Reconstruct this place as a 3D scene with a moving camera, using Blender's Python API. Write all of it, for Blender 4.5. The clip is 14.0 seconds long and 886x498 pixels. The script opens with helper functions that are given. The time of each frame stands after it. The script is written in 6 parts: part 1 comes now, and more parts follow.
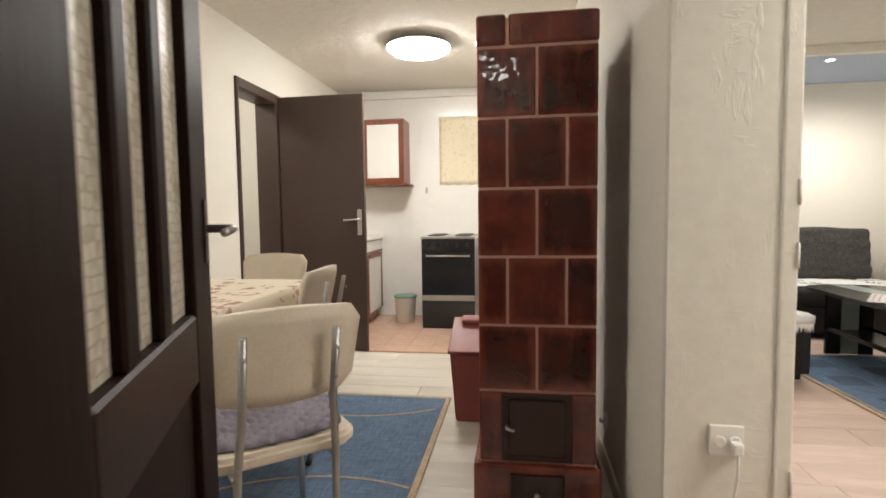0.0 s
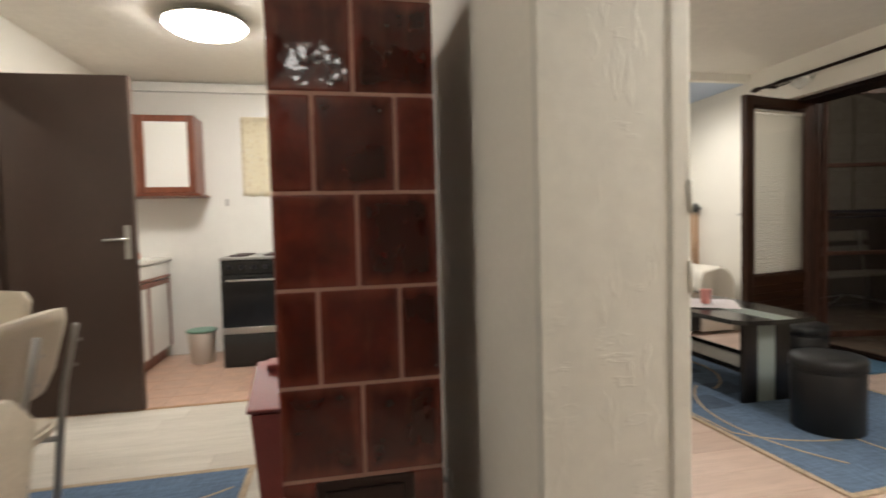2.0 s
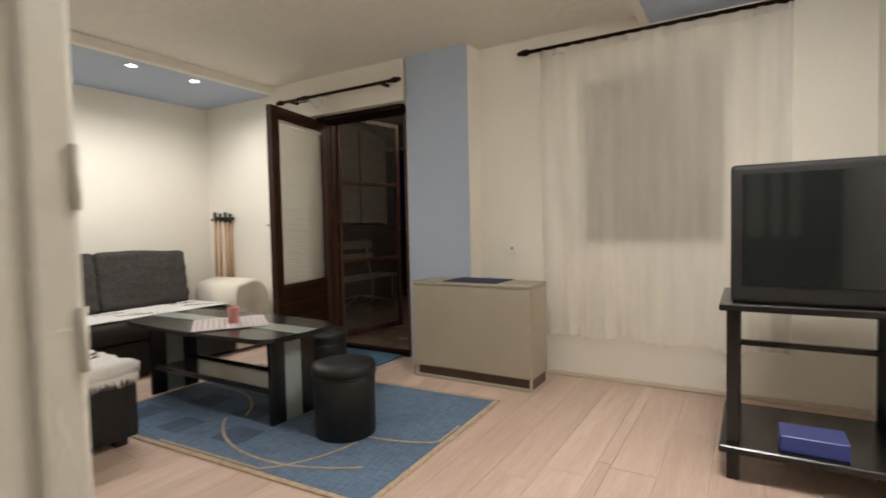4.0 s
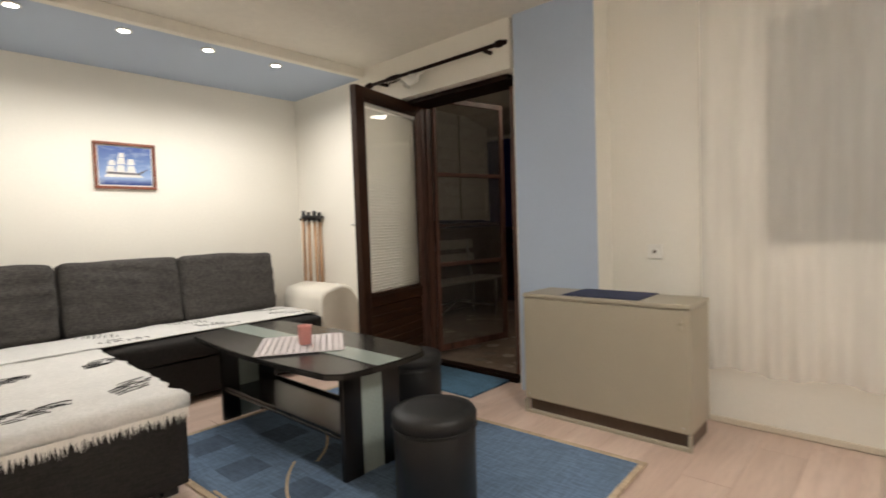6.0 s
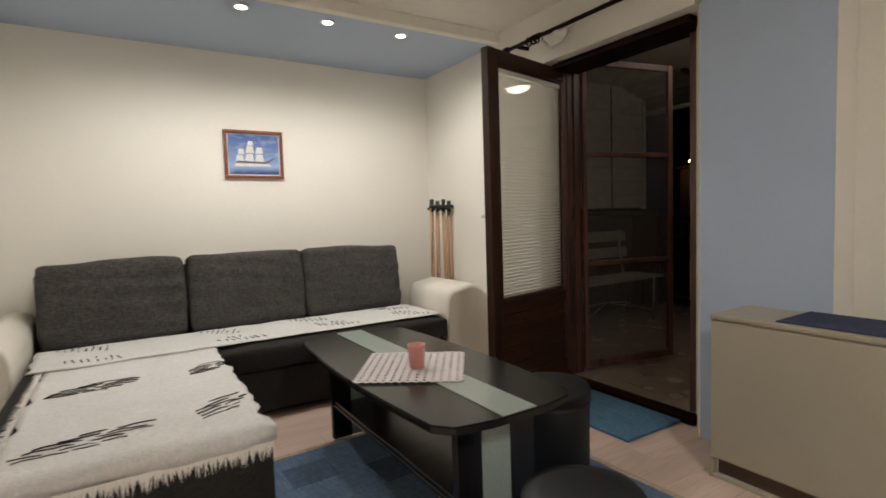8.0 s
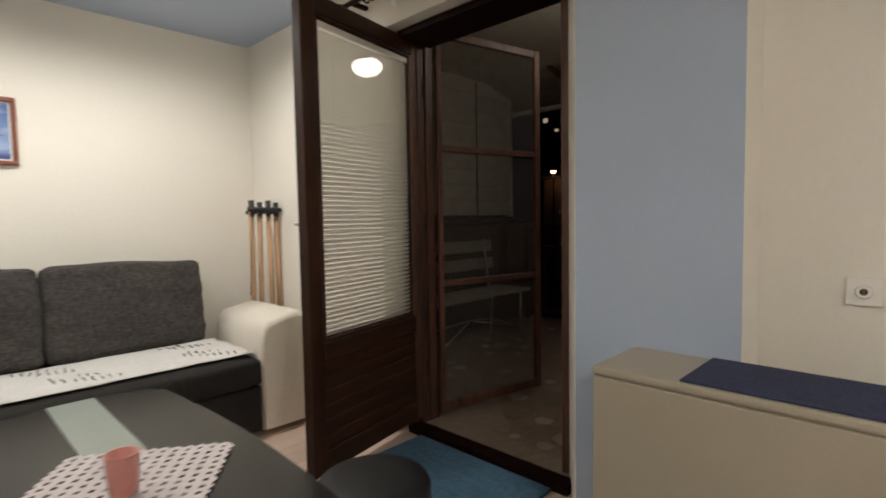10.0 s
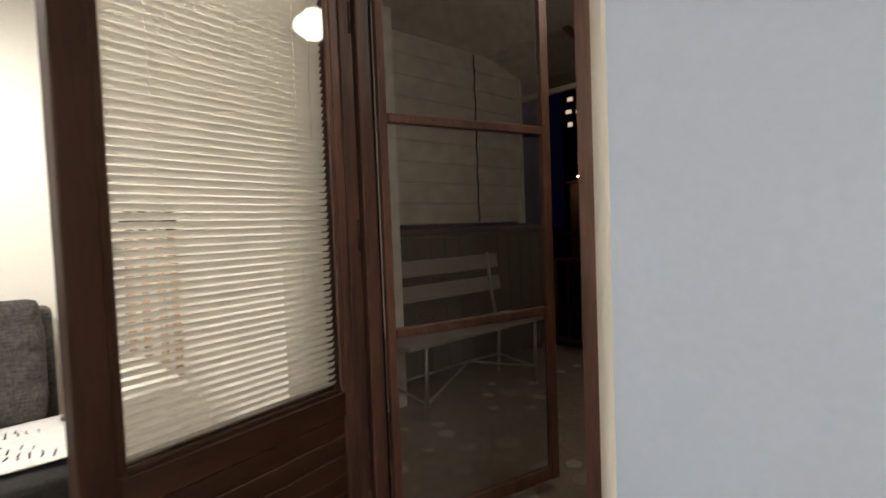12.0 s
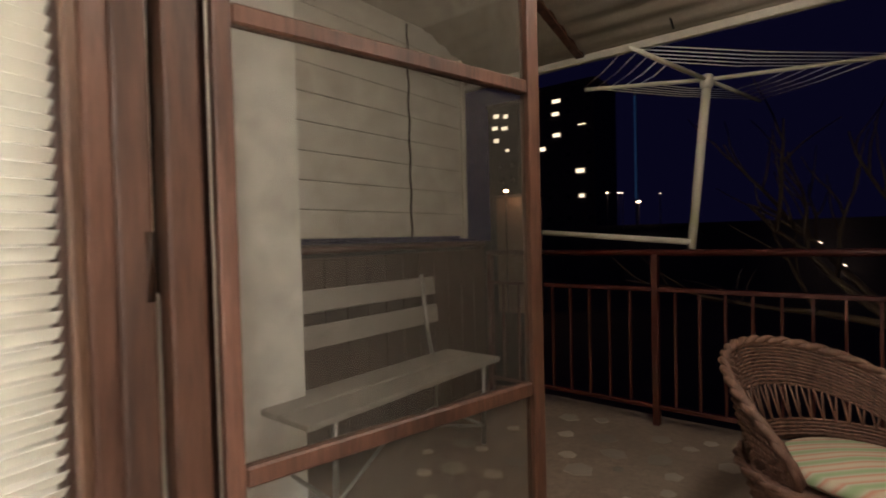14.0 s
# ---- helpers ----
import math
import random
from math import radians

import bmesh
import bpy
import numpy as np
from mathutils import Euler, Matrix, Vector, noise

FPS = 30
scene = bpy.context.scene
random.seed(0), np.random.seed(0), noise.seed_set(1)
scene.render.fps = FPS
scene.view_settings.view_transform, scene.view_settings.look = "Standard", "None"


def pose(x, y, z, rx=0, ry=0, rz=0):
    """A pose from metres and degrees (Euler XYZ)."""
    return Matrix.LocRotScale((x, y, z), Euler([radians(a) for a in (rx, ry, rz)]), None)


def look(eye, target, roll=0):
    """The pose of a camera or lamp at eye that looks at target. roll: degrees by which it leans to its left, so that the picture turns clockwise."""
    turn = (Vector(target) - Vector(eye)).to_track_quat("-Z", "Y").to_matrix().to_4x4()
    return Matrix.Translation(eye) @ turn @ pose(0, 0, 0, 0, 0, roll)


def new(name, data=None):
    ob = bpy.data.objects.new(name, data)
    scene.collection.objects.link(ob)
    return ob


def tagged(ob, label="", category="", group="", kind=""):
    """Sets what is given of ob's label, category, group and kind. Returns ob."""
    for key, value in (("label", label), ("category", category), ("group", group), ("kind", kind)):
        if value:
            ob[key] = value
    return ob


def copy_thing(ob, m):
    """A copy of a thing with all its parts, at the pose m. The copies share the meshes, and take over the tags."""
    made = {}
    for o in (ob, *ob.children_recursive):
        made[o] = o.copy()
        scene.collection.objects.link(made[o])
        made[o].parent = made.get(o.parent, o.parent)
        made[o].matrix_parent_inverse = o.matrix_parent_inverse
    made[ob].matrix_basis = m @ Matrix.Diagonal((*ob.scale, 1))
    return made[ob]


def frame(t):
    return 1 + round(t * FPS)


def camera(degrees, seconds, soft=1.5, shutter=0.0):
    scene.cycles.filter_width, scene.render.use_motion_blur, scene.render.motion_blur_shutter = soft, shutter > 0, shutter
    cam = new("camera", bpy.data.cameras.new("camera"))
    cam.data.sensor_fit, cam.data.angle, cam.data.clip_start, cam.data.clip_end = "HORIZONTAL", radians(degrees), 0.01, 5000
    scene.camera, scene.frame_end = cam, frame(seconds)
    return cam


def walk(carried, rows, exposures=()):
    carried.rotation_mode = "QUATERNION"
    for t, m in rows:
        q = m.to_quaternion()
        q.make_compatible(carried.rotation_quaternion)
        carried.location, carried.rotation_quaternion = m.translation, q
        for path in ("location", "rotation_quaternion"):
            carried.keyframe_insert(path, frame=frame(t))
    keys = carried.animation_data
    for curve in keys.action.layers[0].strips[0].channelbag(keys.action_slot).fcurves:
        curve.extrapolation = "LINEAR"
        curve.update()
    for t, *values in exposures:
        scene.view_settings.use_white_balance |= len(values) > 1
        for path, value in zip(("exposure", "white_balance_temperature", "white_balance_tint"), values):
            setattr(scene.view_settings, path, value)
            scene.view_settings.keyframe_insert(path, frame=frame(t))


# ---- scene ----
cam = camera(82.0, 14.0, soft=1.7, shutter=0.5)
PATH = [
    (0, (0.085, -0.15, 1.065), (-0.206, 1.825, 0.933), -0.7),
    (0.5, (0.099, -0.008, 1.071), (-0.205, 1.965, 0.948), -1.3),
    (1, (0.099, 0.098, 1.069), (-0.116, 2.083, 0.96), -1.7),
    (1.5, (0.067, 0.227, 1.066), (0.121, 2.224, 0.969), -1.5),
    (2, (0.105, 0.328, 1.065), (0.501, 2.286, 0.977), -1.5),
    (2.5, (0.196, 0.424, 1.053), (0.994, 2.257, 0.981), -1.6),
    (3, (0.305, 0.518, 1.046), (1.513, 2.11, 0.969), -1.3),
    (3.5, (0.409, 0.582, 1.044), (1.953, 1.852, 0.969), -1.0),
    (3.7, (0.444, 0.595, 1.05), (2.073, 1.753, 0.969), -1.1),
    (4.75, (0.72, 0.79, 1.062), (2.50, 1.68, 0.975), -1.4),
    (5.8, (1.03, 1.035, 1.071), (2.577, 2.30, 0.983), -1.9),
    (6, (1.081, 1.076, 1.072), (2.559, 2.421, 0.981), -1.9),
    (6.5, (1.153, 1.171, 1.08), (2.396, 2.735, 0.981), -2.1),
    (7, (1.25, 1.275, 1.098), (2.294, 2.977, 0.977), -2.2),
    (7.2, (1.299, 1.322, 1.101), (2.299, 3.05, 0.974), -2.1),
    (8.25, (1.56, 1.575, 1.106), (2.664, 3.242, 0.978), -1.6),
    (9.3, (1.852, 1.813, 1.113), (3.159, 3.32, 0.983), -1.0),
    (9.5, (1.929, 1.855, 1.12), (3.272, 3.332, 0.991), -1.0),
    (10, (2.157, 1.968, 1.113), (3.588, 3.36, 0.993), -1.0),
    (10.5, (2.416, 2.116, 1.103), (3.902, 3.45, 0.994), -1.2),
    (11, (2.659, 2.242, 1.105), (4.132, 3.59, 1.002), -1.6),
    (11.5, (2.882, 2.379, 1.104), (4.289, 3.797, 1.012), -1.9),
    (12, (3.106, 2.519, 1.116), (4.465, 3.984, 1.029), -2.2),
    (12.5, (3.293, 2.682, 1.108), (4.660, 4.140, 1.048), -2.0),
    (13, (3.498, 2.841, 1.104), (4.846, 4.319, 1.077), -2.0),
    (13.5, (3.626, 3.007, 1.112), (5.041, 4.420, 1.081), -1.8),
    (14, (3.743, 3.158, 1.132), (5.298, 4.414, 1.086), -1.4),
]
EXPOSURES = [(0, 0.27), (0.7, 0.09), (1.5, 0.0), (3.0, 0.06), (3.6, -0.14), (6.0, 0.04), (7.0, -0.2), (9.5, -0.45), (10.5, 0.11), (11.5, 0.49), (12.5, 0.85), (13.3, 1.35), (14, 2.1)]
walk(cam, [(t, look(eye, target, roll)) for t, eye, target, roll in PATH], EXPOSURES)

# ---- world and lamps ----
world = bpy.data.worlds.new("night")
scene.world = world
world.use_nodes = True
world.node_tree.nodes["Background"].inputs[0].default_value = (0.0005, 0.00042, 0.0023, 1)
world.node_tree.nodes["Background"].inputs[1].default_value = 1.0

SPOT_W, SPOT_COLOR = 29.0, (1.0, 0.96, 0.90)
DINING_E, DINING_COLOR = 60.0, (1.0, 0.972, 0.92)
LIVING_E, LIVING_COLOR = 70.0, (1.0, 0.94, 0.852)
BALCONY_E, BALCONY_COLOR = 19.0, (1.0, 0.89, 0.76)
HALL_E = 10.0
CORNER_E = 62.0


def spot_lamp(x, y, z, watts=SPOT_W, color=SPOT_COLOR, size=172, blend=0.7):
    data = bpy.data.lights.new("spot_lamp", "SPOT")
    data.energy, data.color, data.spot_size, data.spot_blend, data.shadow_soft_size = watts, color, radians(size), blend, 0.035
    ob = new("spot_lamp", data)
    ob.matrix_world = pose(x, y, z)
    return ob


# ---- materials ----
def shader(name, rough=0.6, metal=0.0):
    m = bpy.data.materials.new(name)
    m.use_nodes = True
    b = m.node_tree.nodes["Principled BSDF"]
    b.inputs["Roughness"].default_value, b.inputs["Metallic"].default_value = rough, metal
    return m, m.node_tree.nodes, m.node_tree.links, b


def tone(c, k):
    return tuple(max(0.0, min(1.0, v * k)) for v in c[:3]) + (1,)


def coords(nodes, links, scale=(1, 1, 1), kind="Object"):
    tc, mp = nodes.new("ShaderNodeTexCoord"), nodes.new("ShaderNodeMapping")
    mp.inputs["Scale"].default_value = scale
    links.new(tc.outputs[kind], mp.inputs[0])
    return mp.outputs[0]


def noise_node(nodes, links, vec, scale, detail=4, rough=0.55):
    n = nodes.new("ShaderNodeTexNoise")
    n.inputs["Scale"].default_value, n.inputs["Detail"].default_value, n.inputs["Roughness"].default_value = scale, detail, rough
    links.new(vec, n.inputs["Vector"])
    return n.outputs["Fac"]


def ramp(nodes, links, fac, stops):
    r = nodes.new("ShaderNodeValToRGB")
    while len(r.color_ramp.elements) < len(stops):
        r.color_ramp.elements.new(0.5)
    for e, (p, c) in zip(r.color_ramp.elements, stops):
        e.position, e.color = p, (*c[:3], 1)
    links.new(fac, r.inputs[0])
    return r.outputs[0]


def mixc(nodes, links, fac, a, b, mode="MIX"):
    n = nodes.new("ShaderNodeMix")
    n.data_type, n.blend_type = "RGBA", mode
    for sock, v in ((n.inputs[0], fac), (n.inputs[6], a), (n.inputs[7], b)):
        if isinstance(v, (int, float)):
            sock.default_value = v
        elif isinstance(v, tuple):
            sock.default_value = (*v[:3], 1)
        else:
            links.new(v, sock)
    return n.outputs[2]


def bump(nodes, links, b, height, strength, dist=0.01):
    n = nodes.new("ShaderNodeBump")
    n.inputs["Strength"].default_value, n.inputs["Distance"].default_value = strength, dist
    links.new(height, n.inputs["Height"])
    links.new(n.outputs[0], b.inputs["Normal"])


def surface(name, color, rough=0.6, metal=0.0, big=1.5, fine=40, vary=0.12, fine_vary=0.06, relief=0.15, dist=0.004,
            stretch=(1, 1, 1), kind="Object", per_object=0.0):
    """A paint, cloth or stone: colour drifting at two scales, fine relief, roughness that wanders a little."""
    m, nodes, links, b = shader(name, rough, metal)
    v = coords(nodes, links, stretch, kind)
    n1, n2 = noise_node(nodes, links, v, big, 5), noise_node(nodes, links, v, fine, 6, 0.65)
    c = ramp(nodes, links, n1, [(0.3, tone(color, 1 - vary)), (0.7, tone(color, 1 + vary))])
    c = mixc(nodes, links, ramp(nodes, links, n2, [(0.35, (0, 0, 0)), (0.7, (1, 1, 1))]), c, tone(color, 1 - 2 * fine_vary))
    if per_object:
        oi = nodes.new("ShaderNodeObjectInfo")
        shade = ramp(nodes, links, oi.outputs["Random"], [(0, tone((1, 1, 1), 1 - per_object)), (1, (1, 1, 1))])
        c = mixc(nodes, links, 1.0, c, shade, "MULTIPLY")
    links.new(c, b.inputs["Base Color"])
    rr = nodes.new("ShaderNodeMapRange")
    rr.inputs[3].default_value, rr.inputs[4].default_value = max(0.02, rough - 0.08), min(1, rough + 0.08)
    links.new(n1, rr.inputs[0])
    links.new(rr.outputs[0], b.inputs["Roughness"])
    if relief:
        bump(nodes, links, b, n2, relief, dist)
    return m


def wood(name, color, dark=0.55, rough=0.35, axis="z", grain=14, relief=0.25, gloss=0.5):
    m, nodes, links, b = shader(name, rough)
    b.inputs["Specular IOR Level"].default_value = gloss
    s = {"x": (0.12, 1, 1), "y": (1, 0.12, 1), "z": (1, 1, 0.12)}[axis]
    v = coords(nodes, links, s)
    oi = nodes.new("ShaderNodeObjectInfo")
    add = nodes.new("ShaderNodeVectorMath")
    links.new(v, add.inputs[0])
    links.new(oi.outputs["Random"], add.inputs[1])
    n1, n2 = noise_node(nodes, links, add.outputs[0], grain, 6, 0.6), noise_node(nodes, links, add.outputs[0], grain * 7, 4, 0.6)
    c = ramp(nodes, links, n1, [(0.3, tone(color, dark)), (0.55, color), (0.75, tone(color, 1.25))])
    c = mixc(nodes, links, ramp(nodes, links, n2, [(0.4, (0, 0, 0)), (0.75, (0.6, 0.6, 0.6))]), c, tone(color, dark * 0.8))
    links.new(c, b.inputs["Base Color"])
    bump(nodes, links, b, n2, relief, 0.002)
    return m


def plank_floor(name, a, b_, rough):
    m, nodes, links, b = shader(name, rough)
    v = coords(nodes, links, (0.5, 6, 1))
    oi = nodes.new("ShaderNodeObjectInfo")
    add = nodes.new("ShaderNodeVectorMath")
    sc = nodes.new("ShaderNodeVectorMath")
    sc.operation = "SCALE"
    sc.inputs["Scale"].default_value = 7
    links.new(oi.outputs["Random"], sc.inputs[0])
    links.new(v, add.inputs[0])
    links.new(sc.outputs[0], add.inputs[1])
    n1, n2 = noise_node(nodes, links, add.outputs[0], 2.2, 6, 0.6), noise_node(nodes, links, add.outputs[0], 16, 5, 0.6)
    c = ramp(nodes, links, n1, [(0.3, a), (0.7, b_)])
    c = mixc(nodes, links, ramp(nodes, links, n2, [(0.45, (0, 0, 0)), (0.8, (0.5, 0.5, 0.5))]), c, tone(a, 0.72))
    shade = ramp(nodes, links, oi.outputs["Random"], [(0, (0.86, 0.85, 0.84)), (1, (1, 1, 1))])
    links.new(mixc(nodes, links, 1.0, c, shade, "MULTIPLY"), b.inputs["Base Color"])
    bump(nodes, links, b, n2, 0.1, 0.001)
    return m


def plain(name, color, rough=0.5, metal=0.0):
    m, nodes, links, b = shader(name, rough, metal)
    b.inputs["Base Color"].default_value = (*color[:3], 1)
    return m


def glow(name, color, strength):
    m, nodes, links, b = shader(name, 0.4)
    b.inputs["Base Color"].default_value = (*color, 1)
    b.inputs["Emission Color"].default_value = (*color, 1)
    b.inputs["Emission Strength"].default_value = strength
    return m


def clear_glass(name, tint=(1, 1, 1), rough=0.02, keep=0.97):
    """A thin pane: mostly see-through, with a mirror's share that grows to the edge-on."""
    m, nodes, links, b = shader(name)
    out = nodes["Material Output"]
    nodes.remove(b)
    t, g, mx, lw, pw, mr = (nodes.new(k) for k in ("ShaderNodeBsdfTransparent", "ShaderNodeBsdfGlossy", "ShaderNodeMixShader", "ShaderNodeLayerWeight", "ShaderNodeMath", "ShaderNodeMapRange"))
    t.inputs[0].default_value = (*tone(tint, keep)[:3], 1)
    g.inputs["Roughness"].default_value = rough
    lw.inputs[0].default_value = 0.5
    pw.operation = "POWER"
    pw.inputs[1].default_value = 4.0
    mr.inputs[3].default_value, mr.inputs[4].default_value = 0.034, 0.7
    links.new(lw.outputs["Facing"], pw.inputs[0])
    links.new(pw.outputs[0], mr.inputs[0])
    links.new(mr.outputs[0], mx.inputs[0])
    links.new(t.outputs[0], mx.inputs[1])
    links.new(g.outputs[0], mx.inputs[2])
    links.new(mx.outputs[0], out.inputs[0])
    return m


def sheer(name, color, cover, scale=(1, 1, 1), wave=0.0):
    """A woven net or sheer cloth: threads that stop a share of the light."""
    m, nodes, links, b = shader(name)
    out = nodes["Material Output"]
    nodes.remove(b)
    t, d, tl, m1, m2 = (nodes.new(k) for k in ("ShaderNodeBsdfTransparent", "ShaderNodeBsdfDiffuse", "ShaderNodeBsdfTranslucent", "ShaderNodeMixShader", "ShaderNodeMixShader"))
    v = coords(nodes, links, scale)
    n = noise_node(nodes, links, v, 6, 5, 0.6)
    links.new(ramp(nodes, links, n, [(0.3, tone(color, 0.9)), (0.7, tone(color, 1.05))]), d.inputs[0])
    tl.inputs[0].default_value = (*color, 1)
    m1.inputs[0].default_value = 0.4
    links.new(d.outputs[0], m1.inputs[1])
    links.new(tl.outputs[0], m1.inputs[2])
    mr = nodes.new("ShaderNodeMapRange")
    mr.inputs[1].default_value, mr.inputs[2].default_value = 0.3, 0.7
    mr.inputs[3].default_value, mr.inputs[4].default_value = max(0, cover - wave), min(1, cover + wave)
    links.new(n, mr.inputs[0])
    links.new(mr.outputs[0], m2.inputs[0])
    links.new(t.outputs[0], m2.inputs[1])
    links.new(m1.outputs[0], m2.inputs[2])
    links.new(m2.outputs[0], out.inputs[0])
    return m


def glazed(name, color):
    """Brown oven-tile glaze: clotted colour, glassy coat with ripples."""
    m, nodes, links, b = shader(name, 0.12)
    v = coords(nodes, links)
    oi = nodes.new("ShaderNodeObjectInfo")
    add = nodes.new("ShaderNodeVectorMath")
    links.new(v, add.inputs[0])
    links.new(oi.outputs["Random"], add.inputs[1])
    drip = nodes.new("ShaderNodeMapping")
    drip.inputs["Scale"].default_value = (1, 1, 0.22)
    links.new(add.outputs[0], drip.inputs[0])
    n1, n2, n3 = noise_node(nodes, links, add.outputs[0], 7, 4), noise_node(nodes, links, add.outputs[0], 12, 2), noise_node(nodes, links, drip.outputs[0], 22, 4)
    c = ramp(nodes, links, n1, [(0.3, tone(color, 0.4)), (0.55, color), (0.78, tone(color, 1.7))])
    c = mixc(nodes, links, ramp(nodes, links, n3, [(0.58, (0, 0, 0)), (0.76, (0.4, 0.4, 0.4))]), c, (0.20, 0.06, 0.04))
    c = mixc(nodes, links, 1.0, c, ramp(nodes, links, oi.outputs["Random"], [(0, (0.6, 0.55, 0.5)), (0.7, (1, 1, 1)), (1, (1.5, 1.6, 1.6))]), "MULTIPLY")
    # the glaze runs thin and reddish over the tile's rim
    tc, sep, far, away = nodes.new("ShaderNodeTexCoord"), nodes.new("ShaderNodeSeparateXYZ"), nodes.new("ShaderNodeMath"), nodes.new("ShaderNodeMath")
    links.new(tc.outputs["Generated"], sep.inputs[0])
    dist = []
    for k in (0, 2):
        off, mag = nodes.new("ShaderNodeMath"), nodes.new("ShaderNodeMath")
        off.operation, off.inputs[1].default_value, mag.operation = "SUBTRACT", 0.5, "ABSOLUTE"
        links.new(sep.outputs[k], off.inputs[0])
        links.new(off.outputs[0], mag.inputs[0])
        dist.append(mag.outputs[0])
    far.operation, away.operation = "MAXIMUM", "MULTIPLY_ADD"
    links.new(dist[0], far.inputs[0])
    links.new(dist[1], far.inputs[1])
    links.new(n3, away.inputs[0])
    away.inputs[1].default_value = 0.28
    links.new(far.outputs[0], away.inputs[2])
    c = mixc(nodes, links, ramp(nodes, links, away.outputs[0], [(0.50, (0, 0, 0)), (0.66, (0.75, 0.75, 0.75))]), c, (0.185, 0.042, 0.028))
    links.new(c, b.inputs["Base Color"])
    b.inputs["Specular IOR Level"].default_value = 0.15
    b.inputs["Coat Weight"].default_value, b.inputs["Coat Roughness"].default_value = 1.0, 0.03
    bump(nodes, links, b, n2, 0.40, 0.008)
    links.new(b.inputs["Normal"].links[0].from_socket, b.inputs["Coat Normal"])
    return m


def patterned_cloth(name, ground, spots, scale, thresh, stretch=(1, 1, 1), fine=30):
    m, nodes, links, b = shader(name, 0.85)
    v = coords(nodes, links, stretch)
    vo = nodes.new("ShaderNodeTexVoronoi")
    vo.inputs["Scale"].default_value = scale
    links.new(v, vo.inputs["Vector"])
    n1, n2 = noise_node(nodes, links, v, scale * 1.4, 4), noise_node(nodes, links, v, fine, 5)
    pick = ramp(nodes, links, n1, [(thresh, (0, 0, 0)), (thresh + 0.05, (1, 1, 1))])
    two = mixc(nodes, links, vo.outputs["Color"], spots[0], spots[1])
    near = ramp(nodes, links, vo.outputs["Distance"], [(0.42, (1, 1, 1)), (0.5, (0, 0, 0))])
    fac = mixc(nodes, links, 1.0, pick, near, "MULTIPLY")
    links.new(mixc(nodes, links, fac, ground, two), b.inputs["Base Color"])
    bump(nodes, links, b, n2, 0.2, 0.002)
    return m


def woven(name, color, scale=260, rough=0.9, vary=0.35):
    m, nodes, links, b = shader(name, rough)
    v = coords(nodes, links)
    vx, vy = coords(nodes, links, (1, 0.15, 0.25)), coords(nodes, links, (0.15, 1, 1))
    a, c_, d = noise_node(nodes, links, vx, scale, 2), noise_node(nodes, links, vy, scale, 2), noise_node(nodes, links, v, 5, 4)
    mx = mixc(nodes, links, 0.5, a, c_)
    c = ramp(nodes, links, mx, [(0.38, tone(color, 1 - vary)), (0.62, tone(color, 1 + vary))])
    c = mixc(nodes, links, 1.0, c, ramp(nodes, links, d, [(0.3, (0.82, 0.82, 0.82)), (0.7, (1, 1, 1))]), "MULTIPLY")
    links.new(c, b.inputs["Base Color"])
    bump(nodes, links, b, mx, 0.4, 0.002)
    return m


M_WALL = surface("cream_wall_paint", (0.80, 0.765, 0.69), 0.75, big=1.1, fine=55, vary=0.03, fine_vary=0.015, relief=0.25, dist=0.004)


def ridged_paint(name, color):
    """Thick old paint: runs and trowel ridges in loose patches over a dull skin."""
    m, nodes, links, b = shader(name, 0.5)
    v = coords(nodes, links)
    up, across = coords(nodes, links, (1, 1, 0.28)), coords(nodes, links, (0.3, 1, 1))
    runs, trowel, where, skin = noise_node(nodes, links, up, 34, 2), noise_node(nodes, links, across, 40, 2), noise_node(nodes, links, v, 5, 3), noise_node(nodes, links, v, 26, 5)
    r1 = ramp(nodes, links, runs, [(0.57, (0, 0, 0)), (0.63, (1, 1, 1)), (0.70, (0.3, 0.3, 0.3))])
    r2 = ramp(nodes, links, trowel, [(0.57, (0, 0, 0)), (0.63, (1, 1, 1)), (0.70, (0.3, 0.3, 0.3))])
    pick = ramp(nodes, links, where, [(0.47, (0, 0, 0)), (0.53, (1, 1, 1))])
    there = ramp(nodes, links, noise_node(nodes, links, up, 7, 2), [(0.44, (0.05, 0.05, 0.05)), (0.56, (1, 1, 1))])
    h = mixc(nodes, links, 1.0, mixc(nodes, links, pick, r1, r2), there, "MULTIPLY")
    h = mixc(nodes, links, 0.22, h, skin)
    bump(nodes, links, b, h, 0.16, 0.006)
    links.new(ramp(nodes, links, skin, [(0.3, tone(color, 0.95)), (0.7, tone(color, 1.03))]), b.inputs["Base Color"])
    return m


M_PIER = ridged_paint("thick_pier_paint", (0.70, 0.675, 0.605))
M_CEIL = surface("rough_ceiling_paint", (0.78, 0.74, 0.665), 0.85, big=1.4, fine=16, vary=0.05, fine_vary=0.03, relief=0.45, dist=0.012)
M_BLUE = surface("pale_blue_paint", (0.425, 0.50, 0.625), 0.7, big=1.2, fine=60, vary=0.04, fine_vary=0.02, relief=0.2)
M_KWALL = surface("glossy_kitchen_paint", (0.84, 0.82, 0.77), 0.22, big=1.3, fine=9, vary=0.03, fine_vary=0.015, relief=0.12, dist=0.006)
M_PLANK = plank_floor("pinkish_laminate", (0.60, 0.44, 0.36), (0.72, 0.56, 0.47), 0.38)
M_PLANK_D = plank_floor("pale_laminate", (0.56, 0.51, 0.44), (0.70, 0.65, 0.57), 0.4)
M_SUB = plain("floor_joint", (0.22, 0.17, 0.14), 0.9)
